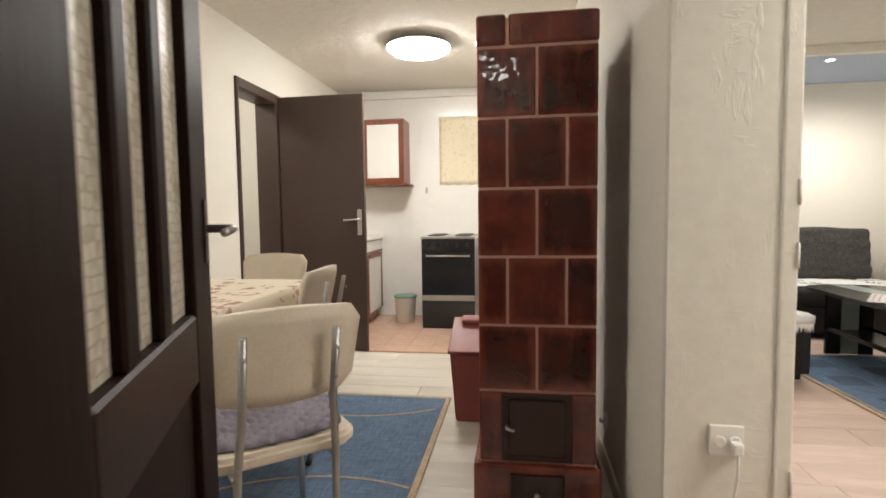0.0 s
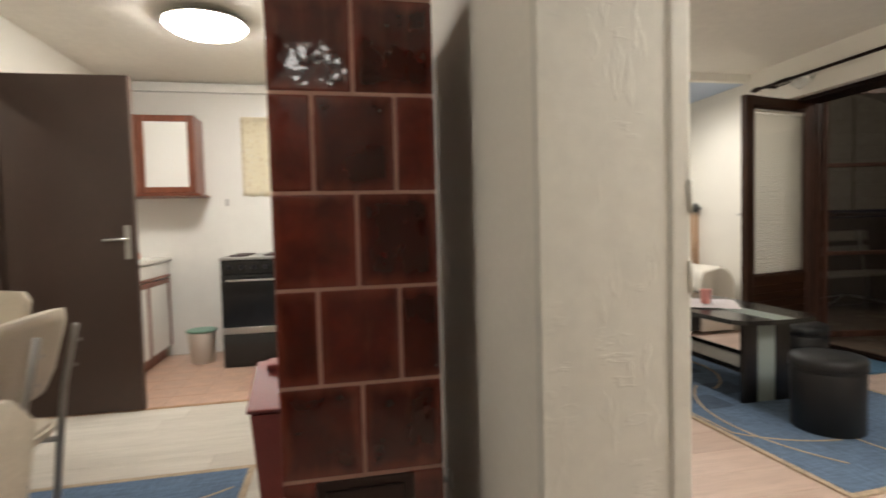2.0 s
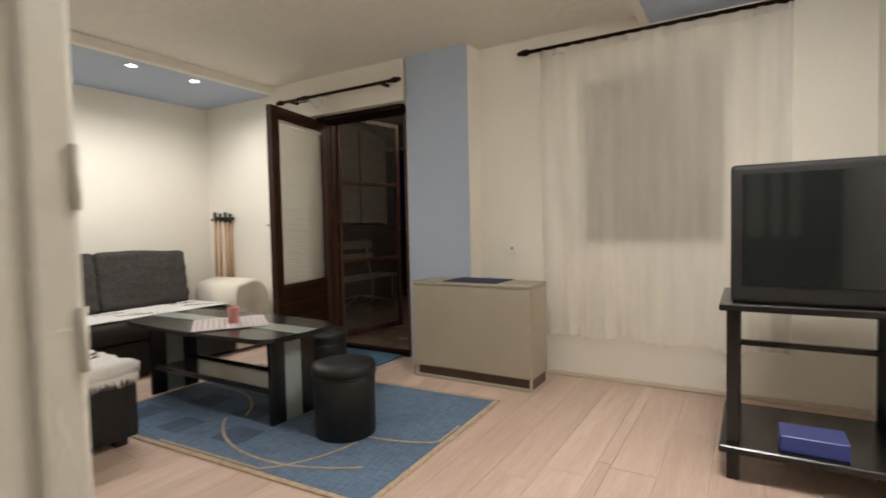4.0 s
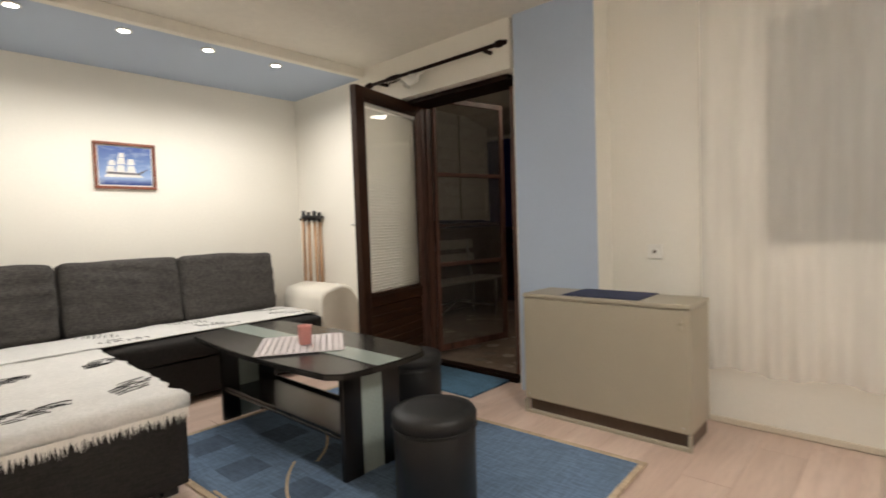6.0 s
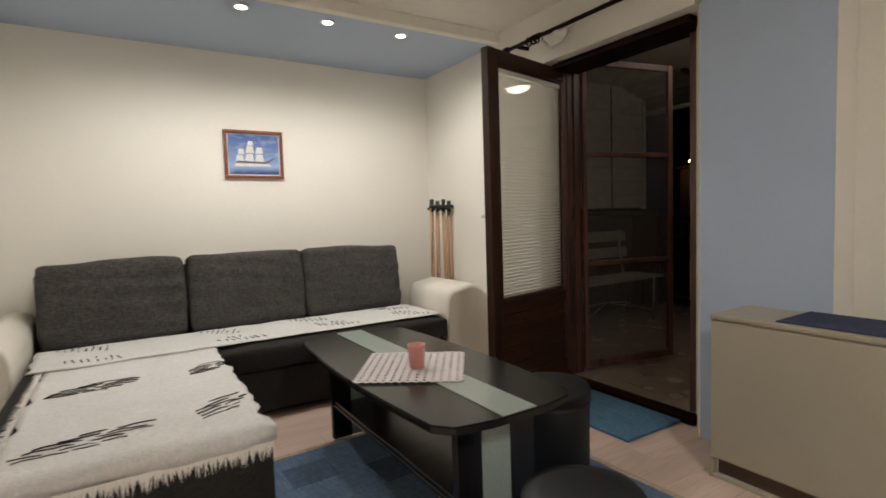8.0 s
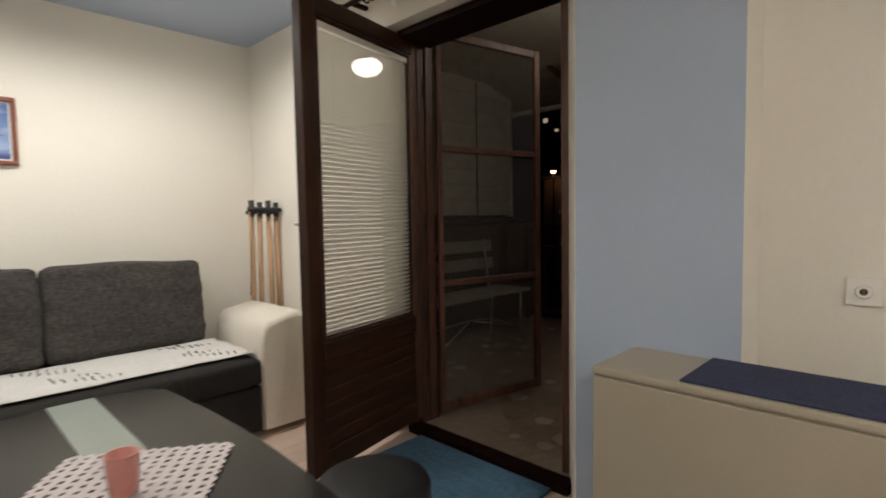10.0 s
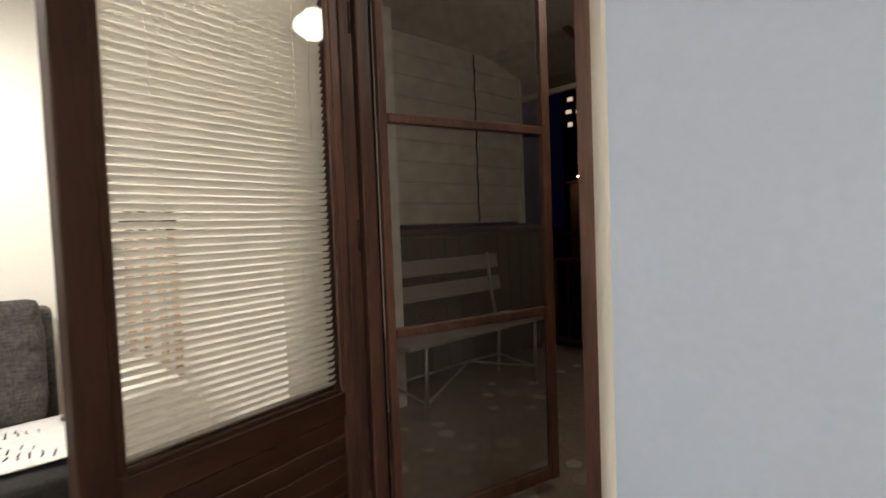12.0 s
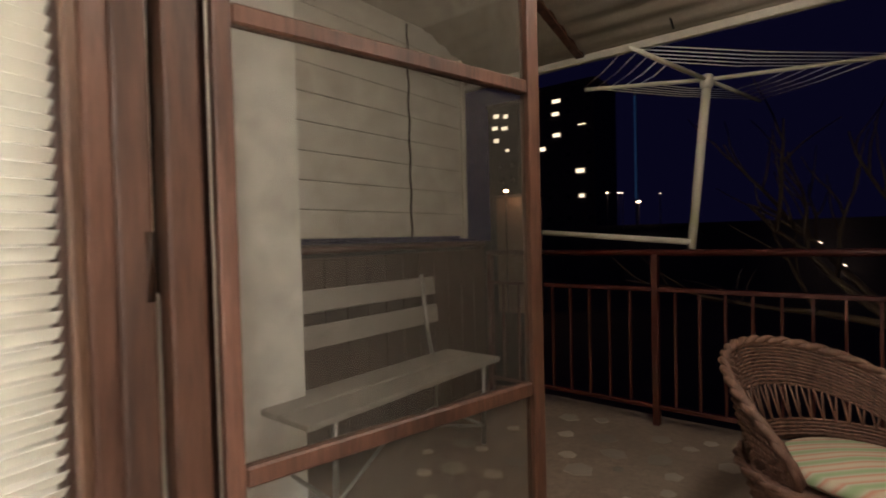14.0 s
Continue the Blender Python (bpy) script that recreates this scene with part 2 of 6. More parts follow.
M_KTILE = surface("terracotta_tile", (0.62, 0.40, 0.29), 0.3, big=9, fine=30, vary=0.22, fine_vary=0.1, relief=0.05, per_object=0.15)
M_GROUT = surface("tile_grout", (0.58, 0.46, 0.37), 0.9, fine=60)
M_GLAZE = glazed("brown_tile_glaze", (0.080, 0.0105, 0.0065))
M_GLAZE_EDGE = surface("stove_joint_clay", (0.42, 0.23, 0.18), 0.7, fine=60, vary=0.2)
M_IRON = surface("stove_iron", (0.055, 0.035, 0.03), 0.45, 0.6, fine=70, vary=0.3, relief=0.2)
M_BROWN = surface("brown_door_paint", (0.064, 0.037, 0.027), 0.38, big=2.5, fine=25, vary=0.1, fine_vary=0.04, relief=0.06)
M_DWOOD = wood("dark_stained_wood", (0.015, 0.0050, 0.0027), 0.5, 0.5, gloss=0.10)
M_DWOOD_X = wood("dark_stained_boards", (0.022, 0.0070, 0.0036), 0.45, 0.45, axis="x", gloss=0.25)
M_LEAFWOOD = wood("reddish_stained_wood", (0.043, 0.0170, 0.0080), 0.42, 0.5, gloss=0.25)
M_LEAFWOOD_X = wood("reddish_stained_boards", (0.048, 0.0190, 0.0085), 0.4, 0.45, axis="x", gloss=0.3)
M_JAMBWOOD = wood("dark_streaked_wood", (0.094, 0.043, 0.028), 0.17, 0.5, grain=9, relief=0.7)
# Brighter copy of the leaf wood: the hinge stile's light is in the colour.
M_LEAFWOOD_LIT = wood("lit_streaked_leaf_wood", (0.14, 0.066, 0.045), 0.25, 0.5, relief=0.7)
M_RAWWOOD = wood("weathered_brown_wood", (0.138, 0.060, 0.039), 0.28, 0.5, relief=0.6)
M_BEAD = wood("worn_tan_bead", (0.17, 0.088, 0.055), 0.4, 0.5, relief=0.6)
M_LIGHTWOOD = wood("beech_wood", (0.50, 0.30, 0.17), 0.7, 0.45)
M_CABWOOD = wood("cherry_cabinet_wood", (0.24, 0.075, 0.04), 0.6, 0.35)
M_BLACKWOOD = wood("black_brown_laminate", (0.011, 0.0095, 0.009), 0.6, 0.25, axis="y", relief=0.08)
M_BLACK = surface("black_leatherette", (0.006, 0.0058, 0.006), 0.55, fine=180, vary=0.2, relief=0.3, dist=0.001)
M_BLACKMETAL = plain("black_plastic", (0.010, 0.010, 0.011), 0.4)
M_CHROME = surface("dull_chrome", (0.42, 0.41, 0.39), 0.42, 0.9, big=8, fine=140, vary=0.12, relief=0.04)
M_STEEL = plain("satin_steel", (0.45, 0.44, 0.42), 0.38, 1.0)
M_VINYL = surface("cream_vinyl", (0.68, 0.60, 0.48), 0.5, big=5, fine=120, vary=0.06, relief=0.1, dist=0.001)
M_WHITE_LEATHER = surface("white_leatherette", (0.80, 0.75, 0.66), 0.45, big=4, fine=140, vary=0.04, relief=0.15, dist=0.001)
M_GREY = woven("charcoal_weave", (0.052, 0.047, 0.043), 170, 0.9, 0.5)
M_SOFABASE = woven("dark_sofa_weave", (0.017, 0.0145, 0.013), 200, 0.92, 0.4)
M_THROW = surface("white_wool_throw", (0.80, 0.785, 0.76), 0.95, big=6, fine=90, vary=0.06, fine_vary=0.1, relief=0.8, dist=0.008)
M_STITCH = plain("black_wool_stitch", (0.02, 0.019, 0.02), 0.95)
M_FRINGE = plain("wool_fringe", (0.80, 0.77, 0.72), 0.95)
M_LILAC = surface("lilac_quilt_cloth", (0.225, 0.20, 0.245), 0.9, big=8, fine=60, vary=0.15, relief=0.5)
M_TABLECLOTH = patterned_cloth("flowered_oilcloth", (0.70, 0.62, 0.50), ((0.26, 0.11, 0.07), (0.44, 0.27, 0.19)), 10, 0.49, (1, 1, 1))
M_RUGBLUE = woven("blue_rug_pile", (0.125, 0.19, 0.29), 90, 0.97, 0.22)
M_RUGDARK = woven("dark_blue_rug_pile", (0.075, 0.115, 0.18), 90, 0.97, 0.22)
M_RUGTAN = woven("tan_rug_binding", (0.52, 0.40, 0.28), 120, 0.95, 0.2)
M_MAT = woven("teal_blue_mat_pile", (0.075, 0.17, 0.27), 140, 0.97, 0.25)
M_NAVY = woven("navy_runner_cloth", (0.028, 0.036, 0.085), 160, 0.95, 0.3)
M_HEATER = surface("beige_enamel", (0.385, 0.34, 0.262), 0.42, big=3, fine=90, vary=0.05, fine_vary=0.02, relief=0.06)
# Brown that stands for shade in the heater's gap and the socket hollow.
M_GAPSHADE = surface("brown_gap_shade", (0.13, 0.085, 0.06), 0.6, big=6, fine=60, vary=0.25, relief=0.1)
M_RED = surface("red_enamel", (0.25, 0.05, 0.042), 0.5, big=6, fine=60, vary=0.15, relief=0.08)
M_OVEN = plain("black_enamel", (0.012, 0.012, 0.013), 0.12)
M_WHITE = surface("white_plastic", (0.80, 0.78, 0.73), 0.4, fine=120, vary=0.02, fine_vary=0.01, relief=0.03)
M_SLAT = surface("cream_blind_slat", (0.87, 0.84, 0.755), 0.45, fine=90, vary=0.03, fine_vary=0.01, relief=0.02)
# Cream slat darkened: the window recess's dimness is put into the colour.
M_SLAT_DIM = surface("dimmed_blind_slat", (0.62, 0.595, 0.54), 0.5, fine=90, vary=0.04, fine_vary=0.02, relief=0.02)
M_FROST = surface("frosted_strip", (0.33, 0.38, 0.35), 0.2, fine=90, vary=0.05, relief=0.03)
M_GLASS = clear_glass("window_glass")
M_SHEER = sheer("sheer_curtain_cloth", (0.92, 0.90, 0.85), 0.42, (1, 1, 0.15), 0.02)
M_NET = sheer("insect_net", (0.20, 0.18, 0.155), 0.20, (3, 3, 3), 0.05)
M_CONCRETE = surface("balcony_concrete", (0.27, 0.205, 0.16), 0.85, big=3, fine=30, vary=0.2, fine_vary=0.12, relief=0.4)
M_STONE = surface("pale_stone_inlay", (0.50, 0.42, 0.34), 0.8, big=6, fine=60, vary=0.15, relief=0.3, per_object=0.62)
M_PLASTER_OUT = surface("outdoor_plaster", (0.74, 0.69, 0.60), 0.85, big=2.2, fine=30, vary=0.1, relief=0.45)
M_REDIRON = surface("red_oxide_paint", (0.062, 0.010, 0.0075), 0.5, fine=90, vary=0.2, relief=0.2)
M_PALEIRON = surface("chalky_white_paint", (0.62, 0.58, 0.50), 0.6, fine=60, vary=0.12, relief=0.2)
M_BENCH = surface("worn_grey_boards", (0.36, 0.325, 0.28), 0.7, fine=50, vary=0.18, relief=0.3)
M_AWNING = surface("awning_sheet", (0.56, 0.50, 0.42), 0.6, big=3, fine=40, vary=0.1, relief=0.1)
M_WICKER = wood("brown_wicker", (0.20, 0.105, 0.078), 0.5, 0.6, grain=40, relief=0.6)
M_TWIG = surface("bare_bark", (0.16, 0.11, 0.07), 0.9, fine=50, vary=0.3, relief=0.4)
M_DARKGROUND = surface("night_ground", (0.05, 0.045, 0.04), 0.95, big=0.2, fine=4, vary=0.3)
M_FACADE = surface("tower_render", (0.10, 0.095, 0.10), 0.9, big=0.2, fine=3, vary=0.2)
M_SPOTGLOW = glow("spot_bulb", (1.0, 0.93, 0.80), 14)
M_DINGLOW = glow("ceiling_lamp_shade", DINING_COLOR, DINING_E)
M_LIVGLOW = glow("living_lamp_shade", LIVING_COLOR, LIVING_E)
M_HALLGLOW = glow("hall_lamp_shade", DINING_COLOR, HALL_E)
M_CORNERGLOW = glow("corner_lamp_shade", DINING_COLOR, CORNER_E)
M_BALGLOW = glow("balcony_globe", BALCONY_COLOR, BALCONY_E)
M_WINLIT = glow("lit_window", (1.0, 0.80, 0.55), 0.38)
M_STREETGLOW = glow("sodium_lamp", (1.0, 0.52, 0.26), 26.0)
M_FARLIGHT = glow("far_light", (1.0, 0.70, 0.50), 1.5)
M_BLUELIGHT = glow("blue_neon", (0.08, 0.25, 0.6), 0.022)


def hex_glass():
    """Obscured door glass with a honeycomb relief."""
    m, nodes, links, b = shader("honeycomb_glass", 0.35)
    b.inputs["Base Color"].default_value = (0.62, 0.58, 0.48, 1)
    b.inputs["Transmission Weight"].default_value = 0.35
    vo = nodes.new("ShaderNodeTexVoronoi")
    vo.feature = "DISTANCE_TO_EDGE"
    vo.inputs["Scale"].default_value, vo.inputs["Randomness"].default_value = 62, 0.25
    links.new(coords(nodes, links), vo.inputs["Vector"])
    edge = ramp(nodes, links, vo.outputs[0], [(0.02, (0.56, 0.50, 0.38)), (0.14, (0.88, 0.85, 0.74))])
    links.new(edge, b.inputs["Base Color"])
    bump(nodes, links, b, vo.outputs[0], 0.35, 0.012)
    return m


M_HEX = hex_glass()


# ---- mesh helpers ----
def bx(x0, y0, z0, x1, y1, z1, bev=0.0, seg=1, bm=None):
    """A box, with bevelled edges where bev is given, added to bm."""
    own = bmesh.new()
    bmesh.ops.create_cube(own, size=1)
    bmesh.ops.transform(own, verts=own.verts, matrix=Matrix.Translation(((x0 + x1) / 2, (y0 + y1) / 2, (z0 + z1) / 2))
                        @ Matrix.Diagonal((abs(x1 - x0), abs(y1 - y0), abs(z1 - z0), 1)))
    if bev:
        bmesh.ops.bevel(own, geom=own.edges[:], offset=bev, segments=seg, affect="EDGES", profile=0.6)
    return merge(bm, own)


def merge(bm, own):
    if bm is None:
        return own
    me = bpy.data.meshes.new("tmp")
    own.to_mesh(me)
    own.free()
    bm.from_mesh(me)
    bpy.data.meshes.remove(me)
    return bm


def thicken(bm, t):
    """Gives a sheet its thickness."""
    bm.normal_update()
    bmesh.ops.solidify(bm, geom=bm.faces[:], thickness=t)


def tube(points, r, seg=10, bm=None, closed=False, r_end=None):
    """A round bar swept through points."""
    own = bmesh.new()
    pts = [Vector(p) for p in points]
    n = len(pts)
    rings = []
    ref = None
    for i, p in enumerate(pts):
        if closed:
            d = (pts[(i + 1) % n] - pts[i - 1]).normalized()
        else:
            d = (pts[min(i + 1, n - 1)] - pts[max(i - 1, 0)]).normalized()
        if ref is None:
            ref = d.orthogonal().normalized()
        ref = (ref - d * ref.dot(d)).normalized()
        side = d.cross(ref)
        rad = r if r_end is None else r + (r_end - r) * i / (n - 1)
        rings.append([own.verts.new(p + (ref * math.cos(2 * math.pi * k / seg) + side * math.sin(2 * math.pi * k / seg)) * rad) for k in range(seg)])
    for i in range(n if closed else n - 1):
        a, b = rings[i], rings[(i + 1) % n]
        for k in range(seg):
            own.faces.new((a[k], a[(k + 1) % seg], b[(k + 1) % seg], b[k]))
    if not closed:
        own.faces.new(rings[0][::-1])
        own.faces.new(rings[-1])
    for f in own.faces:
        f.smooth = True
    return merge(bm, own)


def lathe(profile, seg=32, bm=None):
    """A turned shape from (radius, height) pairs, closed at both ends."""
    own = bmesh.new()
    rings = [[own.verts.new((r * math.cos(2 * math.pi * k / seg), r * math.sin(2 * math.pi * k / seg), z)) for k in range(seg)] for r, z in profile]
    for a, b in zip(rings, rings[1:]):
        for k in range(seg):
            own.faces.new((a[k], a[(k + 1) % seg], b[(k + 1) % seg], b[k])).smooth = True
    own.faces.new(rings[0][::-1])
    own.faces.new(rings[-1])
    return merge(bm, own)


def slab(outline, z0, z1, bev=0.0, bm=None, seg=2):
    """A flat plate from a corner outline, extruded from z0 to z1."""
    own = bmesh.new()
    f = own.faces.new([own.verts.new((x, y, z0)) for x, y in outline])
    got = bmesh.ops.extrude_face_region(own, geom=[f])
    bmesh.ops.translate(own, verts=[v for v in got["geom"] if isinstance(v, bmesh.types.BMVert)], vec=(0, 0, z1 - z0))
    bmesh.ops.recalc_face_normals(own, faces=own.faces[:])
    if bev:
        es = [e for e in own.edges if abs(e.verts[0].co.z - e.verts[1].co.z) < 1e-5]
        bmesh.ops.bevel(own, geom=es, offset=bev, segments=seg, affect="EDGES")
    return merge(bm, own)


def rounded(x0, y0, x1, y1, r, n=5):
    out = []
    for cx, cy, a in ((x1 - r, y0 + r, -90), (x1 - r, y1 - r, 0), (x0 + r, y1 - r, 90), (x0 + r, y0 + r, 180)):
        out += [(cx + r * math.cos(radians(a + 90 * i / n)), cy + r * math.sin(radians(a + 90 * i / n))) for i in range(n + 1)]
    return out


def turned(bm, m):
    bmesh.ops.transform(bm, matrix=m, verts=bm.verts)
    return bm


def soft_box(x0, y0, z0, x1, y1, z1, puff=0.03, cuts=6, r=0.03, bm=None, lump=0.0, seed=0):
    """An upholstered block: rounded edges, faces swollen towards the middle, slight lumps."""
    own = bx(x0, y0, z0, x1, y1, z1)
    bmesh.ops.subdivide_edges(own, edges=own.edges[:], cuts=cuts, use_grid_fill=True)
    c = Vector(((x0 + x1) / 2, (y0 + y1) / 2, (z0 + z1) / 2))
    h = Vector((abs(x1 - x0) / 2, abs(y1 - y0) / 2, abs(z1 - z0) / 2))
    for v in own.verts:
        d = v.co - c
        u = Vector([d[i] / h[i] for i in range(3)])
        q = [max(0, abs(d[i]) - (h[i] - r)) for i in range(3)]
        ln = math.sqrt(sum(k * k for k in q))
        if ln > r:
            for i in range(3):
                if q[i] > 0:
                    d[i] = math.copysign(h[i] - r + q[i] * r / ln, d[i])
        for i in range(3):
            if abs(u[i]) > 0.99:
                j, k = (i + 1) % 3, (i + 2) % 3
                d[i] += math.copysign(puff * (1 - u[j] ** 2) * (1 - u[k] ** 2), d[i])
        if lump:
            d += Vector([noise.noise(v.co * 5 + Vector((seed, 7 * i, 3))) * lump for i in range(3)])
        v.co = c + d
    for f in own.faces:
        f.smooth = True
    return merge(bm, own)


ROOTS = {}


def thing(name, m, label, category, group=""):
    ob = new(name)
    ob.empty_display_size = 0.1
    ob.matrix_world = m
    ROOTS[ob.name] = m.copy()
    return tagged(ob, label, category, group)


def mesh_ob(name, bm, material, smooth=False):
    me = bpy.data.meshes.new(name)
    bm.to_mesh(me)
    bm.free()
    for m in material if isinstance(material, (list, tuple)) else (material,):
        me.materials.append(m)
    if smooth:
        for p in me.polygons:
            p.use_smooth = True
    return new(name, me)


def part(name, bm, material, parent, label="", smooth=False):
    """One mesh under a thing or a part; its coordinates are the thing's own."""
    ob = mesh_ob(name, bm, material, smooth)
    ob.parent = parent
    return tagged(ob, label)


def solo(name, bm, material, label, category="", kind="", group="", at=None, smooth=False):
    """A thing or a piece of the setting that is one mesh; at: its origin."""
    if at is not None:
        bmesh.ops.translate(bm, verts=bm.verts, vec=[-k for k in at])
    ob = mesh_ob(name, bm, material, smooth)
    if at is not None:
        ob.location = at
    return tagged(ob, label, category, group, kind)


def structure(name, bm, material, label, smooth=False):
    return solo(name, bm, material, label, "", "structure", smooth=smooth)


def shared(name, me, parent, m):
    ob = new(name, me)
    ob.parent = parent
    ob.matrix_basis = m
    return ob


def mesh_data(name, bm, material):
    me = bpy.data.meshes.new(name)
    bm.to_mesh(me)
    bm.free()
    me.materials.append(material)
    return me

# ---- the large structure ----
CEIL = 2.37
SOFFIT = 2.30


def boxes(*rows):
    bm = None
    for r in rows:
        bm = bx(*r, bm=bm)
    return bm


structure("wall_north", boxes((0.6, 5.40, 0, 4.0, 5.58, CEIL)), M_WALL, "cream painted wall behind the corner sofa")
structure("wall_north_kitchen", boxes((-1.95, 5.15, 0, 0.6, 5.40, CEIL)), M_KWALL, "glossy white kitchen wall behind the cooker")
structure("wall_divider", slab([(0.45, 1.20), (0.742, 1.20), (0.795, 5.40), (0.60, 5.40), (0.60, 5.15), (0.45, 5.15)], 0, CEIL), M_WALL, "cream wall between dining room and living room")
structure("wall_pier_face", boxes((0.4495, 1.168, 0, 0.7018, 1.1995, CEIL)), M_PIER, "end of the dividing wall in thick lumpy cream paint")
jamb = structure("trim_jamb", bx(0.702, 1.162, 0, 0.744, 1.1990, CEIL, 0.006, 2), M_PIER, "cream painted wooden jamb on the wall end")
for z in (1.11, 0.96, 0.40):
    part("hinge", tube([(0.741, 1.161, z - 0.03), (0.741, 1.161, z + 0.03)], 0.004, 8), M_PIER, jamb, "painted over hinge knuckle")
structure("wall_west", boxes((-1.95, -0.06, 0, -1.80, 3.10, CEIL), (-1.95, 3.74, 0, -1.80, 5.15, CEIL), (-1.95, 3.10, 2.02, -1.80, 3.74, CEIL)), M_WALL, "cream wall beside the dining table")
structure("wall_beyond_door", boxes((-3.2, 2.0, 0, -3.05, 5.0, CEIL), (-3.05, 4.4, 0, -1.95, 4.5, CEIL), (-3.05, 2.0, 0, -1.95, 2.1, CEIL)), M_WALL, "cream wall of the room beyond the brown door")
structure("wall_south", boxes((-1.80, -0.06, 0, -0.26, 0.05, CEIL), (0.66, -0.06, 0, 4.1, 0.05, CEIL), (-0.26, -0.06, 2.06, 0.66, 0.05, CEIL)), M_WALL, "cream wall around the entrance door")
structure("wall_hall", boxes((-0.8, -1.6, 0, -0.7, -0.06, CEIL), (1.1, -1.6, 0, 1.2, -0.06, CEIL), (-0.8, -1.7, 0, 1.2, -1.6, CEIL)), M_WALL, "cream wall of the entrance hall")
structure("wall_east_north", boxes((3.80, 3.99, 0, 4.10, 5.40, CEIL), (3.80, 2.93, 2.05, 4.10, 3.99, CEIL)), M_WALL, "cream wall around the balcony door")


structure("wall_east_pillar", slab([(3.804, 2.366), (4.10, 2.366), (4.10, 2.918), (3.804, 2.9035)], 0, CEIL), M_WALL, "cream core of the pillar beside the balcony door")
structure("wall_blue_panel", boxes((3.800, 2.368, 0, 3.8035, 2.902, CEIL)), M_BLUE, "pale blue painted pillar beside the balcony door")
structure("wall_reveal", slab([(3.8036, 2.904), (4.10, 2.919), (4.10, 3.0045), (4.0285, 3.0045), (4.0285, 3.062), (3.8165, 2.918)], 0, 2.05), M_WALL, "cream plaster reveal of the balcony door")
structure("wall_east_south", boxes((3.98, 0.05, 0, 4.14, 0.75, CEIL), (3.98, 1.58, 0, 4.14, 2.3655, CEIL), (3.98, 0.75, 0, 4.14, 1.58, 0.88), (3.98, 0.75, 2.05, 4.14, 1.58, CEIL)), M_WALL, "cream wall with the curtained window")
structure("ceiling", boxes((-3.2, -1.7, CEIL, 4.1, 5.58, CEIL + 0.15)), M_CEIL, "rough cream painted ceiling")
structure("ceiling_soffit_blue", boxes((0.78, 4.42, SOFFIT, 3.80, 5.40, SOFFIT + 0.012)), M_BLUE, "pale blue ceiling panel over the sofa")
structure("ceiling_soffit_edge", bx(0.78, 4.36, SOFFIT - 0.002, 3.80, 4.4195, CEIL, 0.006, 2), M_CEIL, "cream edge of the lowered ceiling")
structure("ceiling_soffit_south", boxes((0.70, 0.05, SOFFIT, 3.98, 1.16, SOFFIT + 0.012)), M_BLUE, "pale blue ceiling panel by the window")
structure("ceiling_soffit_south_edge", bx(0.70, 1.1605, SOFFIT - 0.002, 3.98, 1.22, CEIL, 0.006, 2), M_CEIL, "cream edge of the lowered ceiling")
structure("trim_cornice_kitchen", boxes((-1.80, 5.10, 2.28, 0.45, 5.149, 2.33)), M_KWALL, "slim white moulding below the kitchen ceiling")
structure("baseboard_north", bx(0.79, 5.385, 0, 3.79, 5.3995, 0.06, 0.004), M_LIGHTWOOD, "low wooden skirting behind the sofa")
structure("baseboard_west_living", slab([(0.745, 1.25), (0.757, 1.25), (0.807, 5.38), (0.795, 5.38)], 0.0005, 0.05), M_VINYL, "low pale skirting along the dividing wall")
structure("baseboard_east", bx(3.968, 0.06, 0, 3.9795, 2.36, 0.032, 0.004), M_VINYL, "low pale skirting below the window")
structure("baseboard_divider", bx(0.4375, 1.22, 0, 0.4495, 3.6, 0.07, 0.004), M_VINYL, "low cream skirting beside the tiled stove")

# ---- balcony structure and distance ----
structure("floor_balcony_slab", boxes((4.02, -0.5, -0.22, 7.05, 5.6, -0.02)), M_CONCRETE, "rough concrete balcony floor with stone chips")
structure("wall_balcony_end", boxes((4.10, 5.06, -0.02, 5.10, 5.6, 2.6)), M_WALL, "pale rough plaster wall end on the balcony")
structure("ceiling_balcony", boxes((4.101, -0.5, 2.48, 6.85, 5.6, 2.6)), M_PLASTER_OUT, "pale rough balcony ceiling")
structure("wall_outer_south", boxes((4.15, -0.6, -0.02, 7.05, -0.5, 2.6)), M_PLASTER_OUT, "pale rough plaster end wall of the balcony")
structure("ground", boxes((-600, -600, -9.2, 900, 900, -9.0)), M_DARKGROUND, "dark night ground far below the balcony")

# ---- doors ----
# entrance leaf, glazed, standing open
HX, HY = -0.215, 0.035
LW = 0.81
ang = math.degrees(math.atan2(0.78 - HY, -0.545 - HX))
door = thing("door_1", pose(HX, HY, 0, 0, 0, ang), "open dark stained entrance door with honeycomb glass panes", "door")
door["kind"] = "structure"
T = 0.022
for x0, x1 in ((0, 0.205), (LW - 0.152, LW)):
    part("stile", bx(x0, -T, 0.01, x1, T, 2.02, 0.006, 2), M_DWOOD, door)
part("rail", bx(0.2055, -T, 0.01, LW - 0.1525, T, 0.18, 0.005), M_DWOOD_X, door)
part("rail", bx(0.2055, -T, 0.78, LW - 0.1525, T, 0.90, 0.005), M_DWOOD_X, door)
part("rail", bx(0.2055, -T, 1.91, LW - 0.1525, T, 2.02, 0.005), M_DWOOD_X, door)
part("panel", bx(0.207, -0.010, 0.182, LW - 0.154, 0.010, 0.778, 0.008, 2), M_DWOOD, door)
for x in (0.305, 0.455):
    part("mullion", bx(x, -T + 0.002, 0.9005, x + 0.05, T - 0.002, 1.9095, 0.005), M_DWOOD, door)
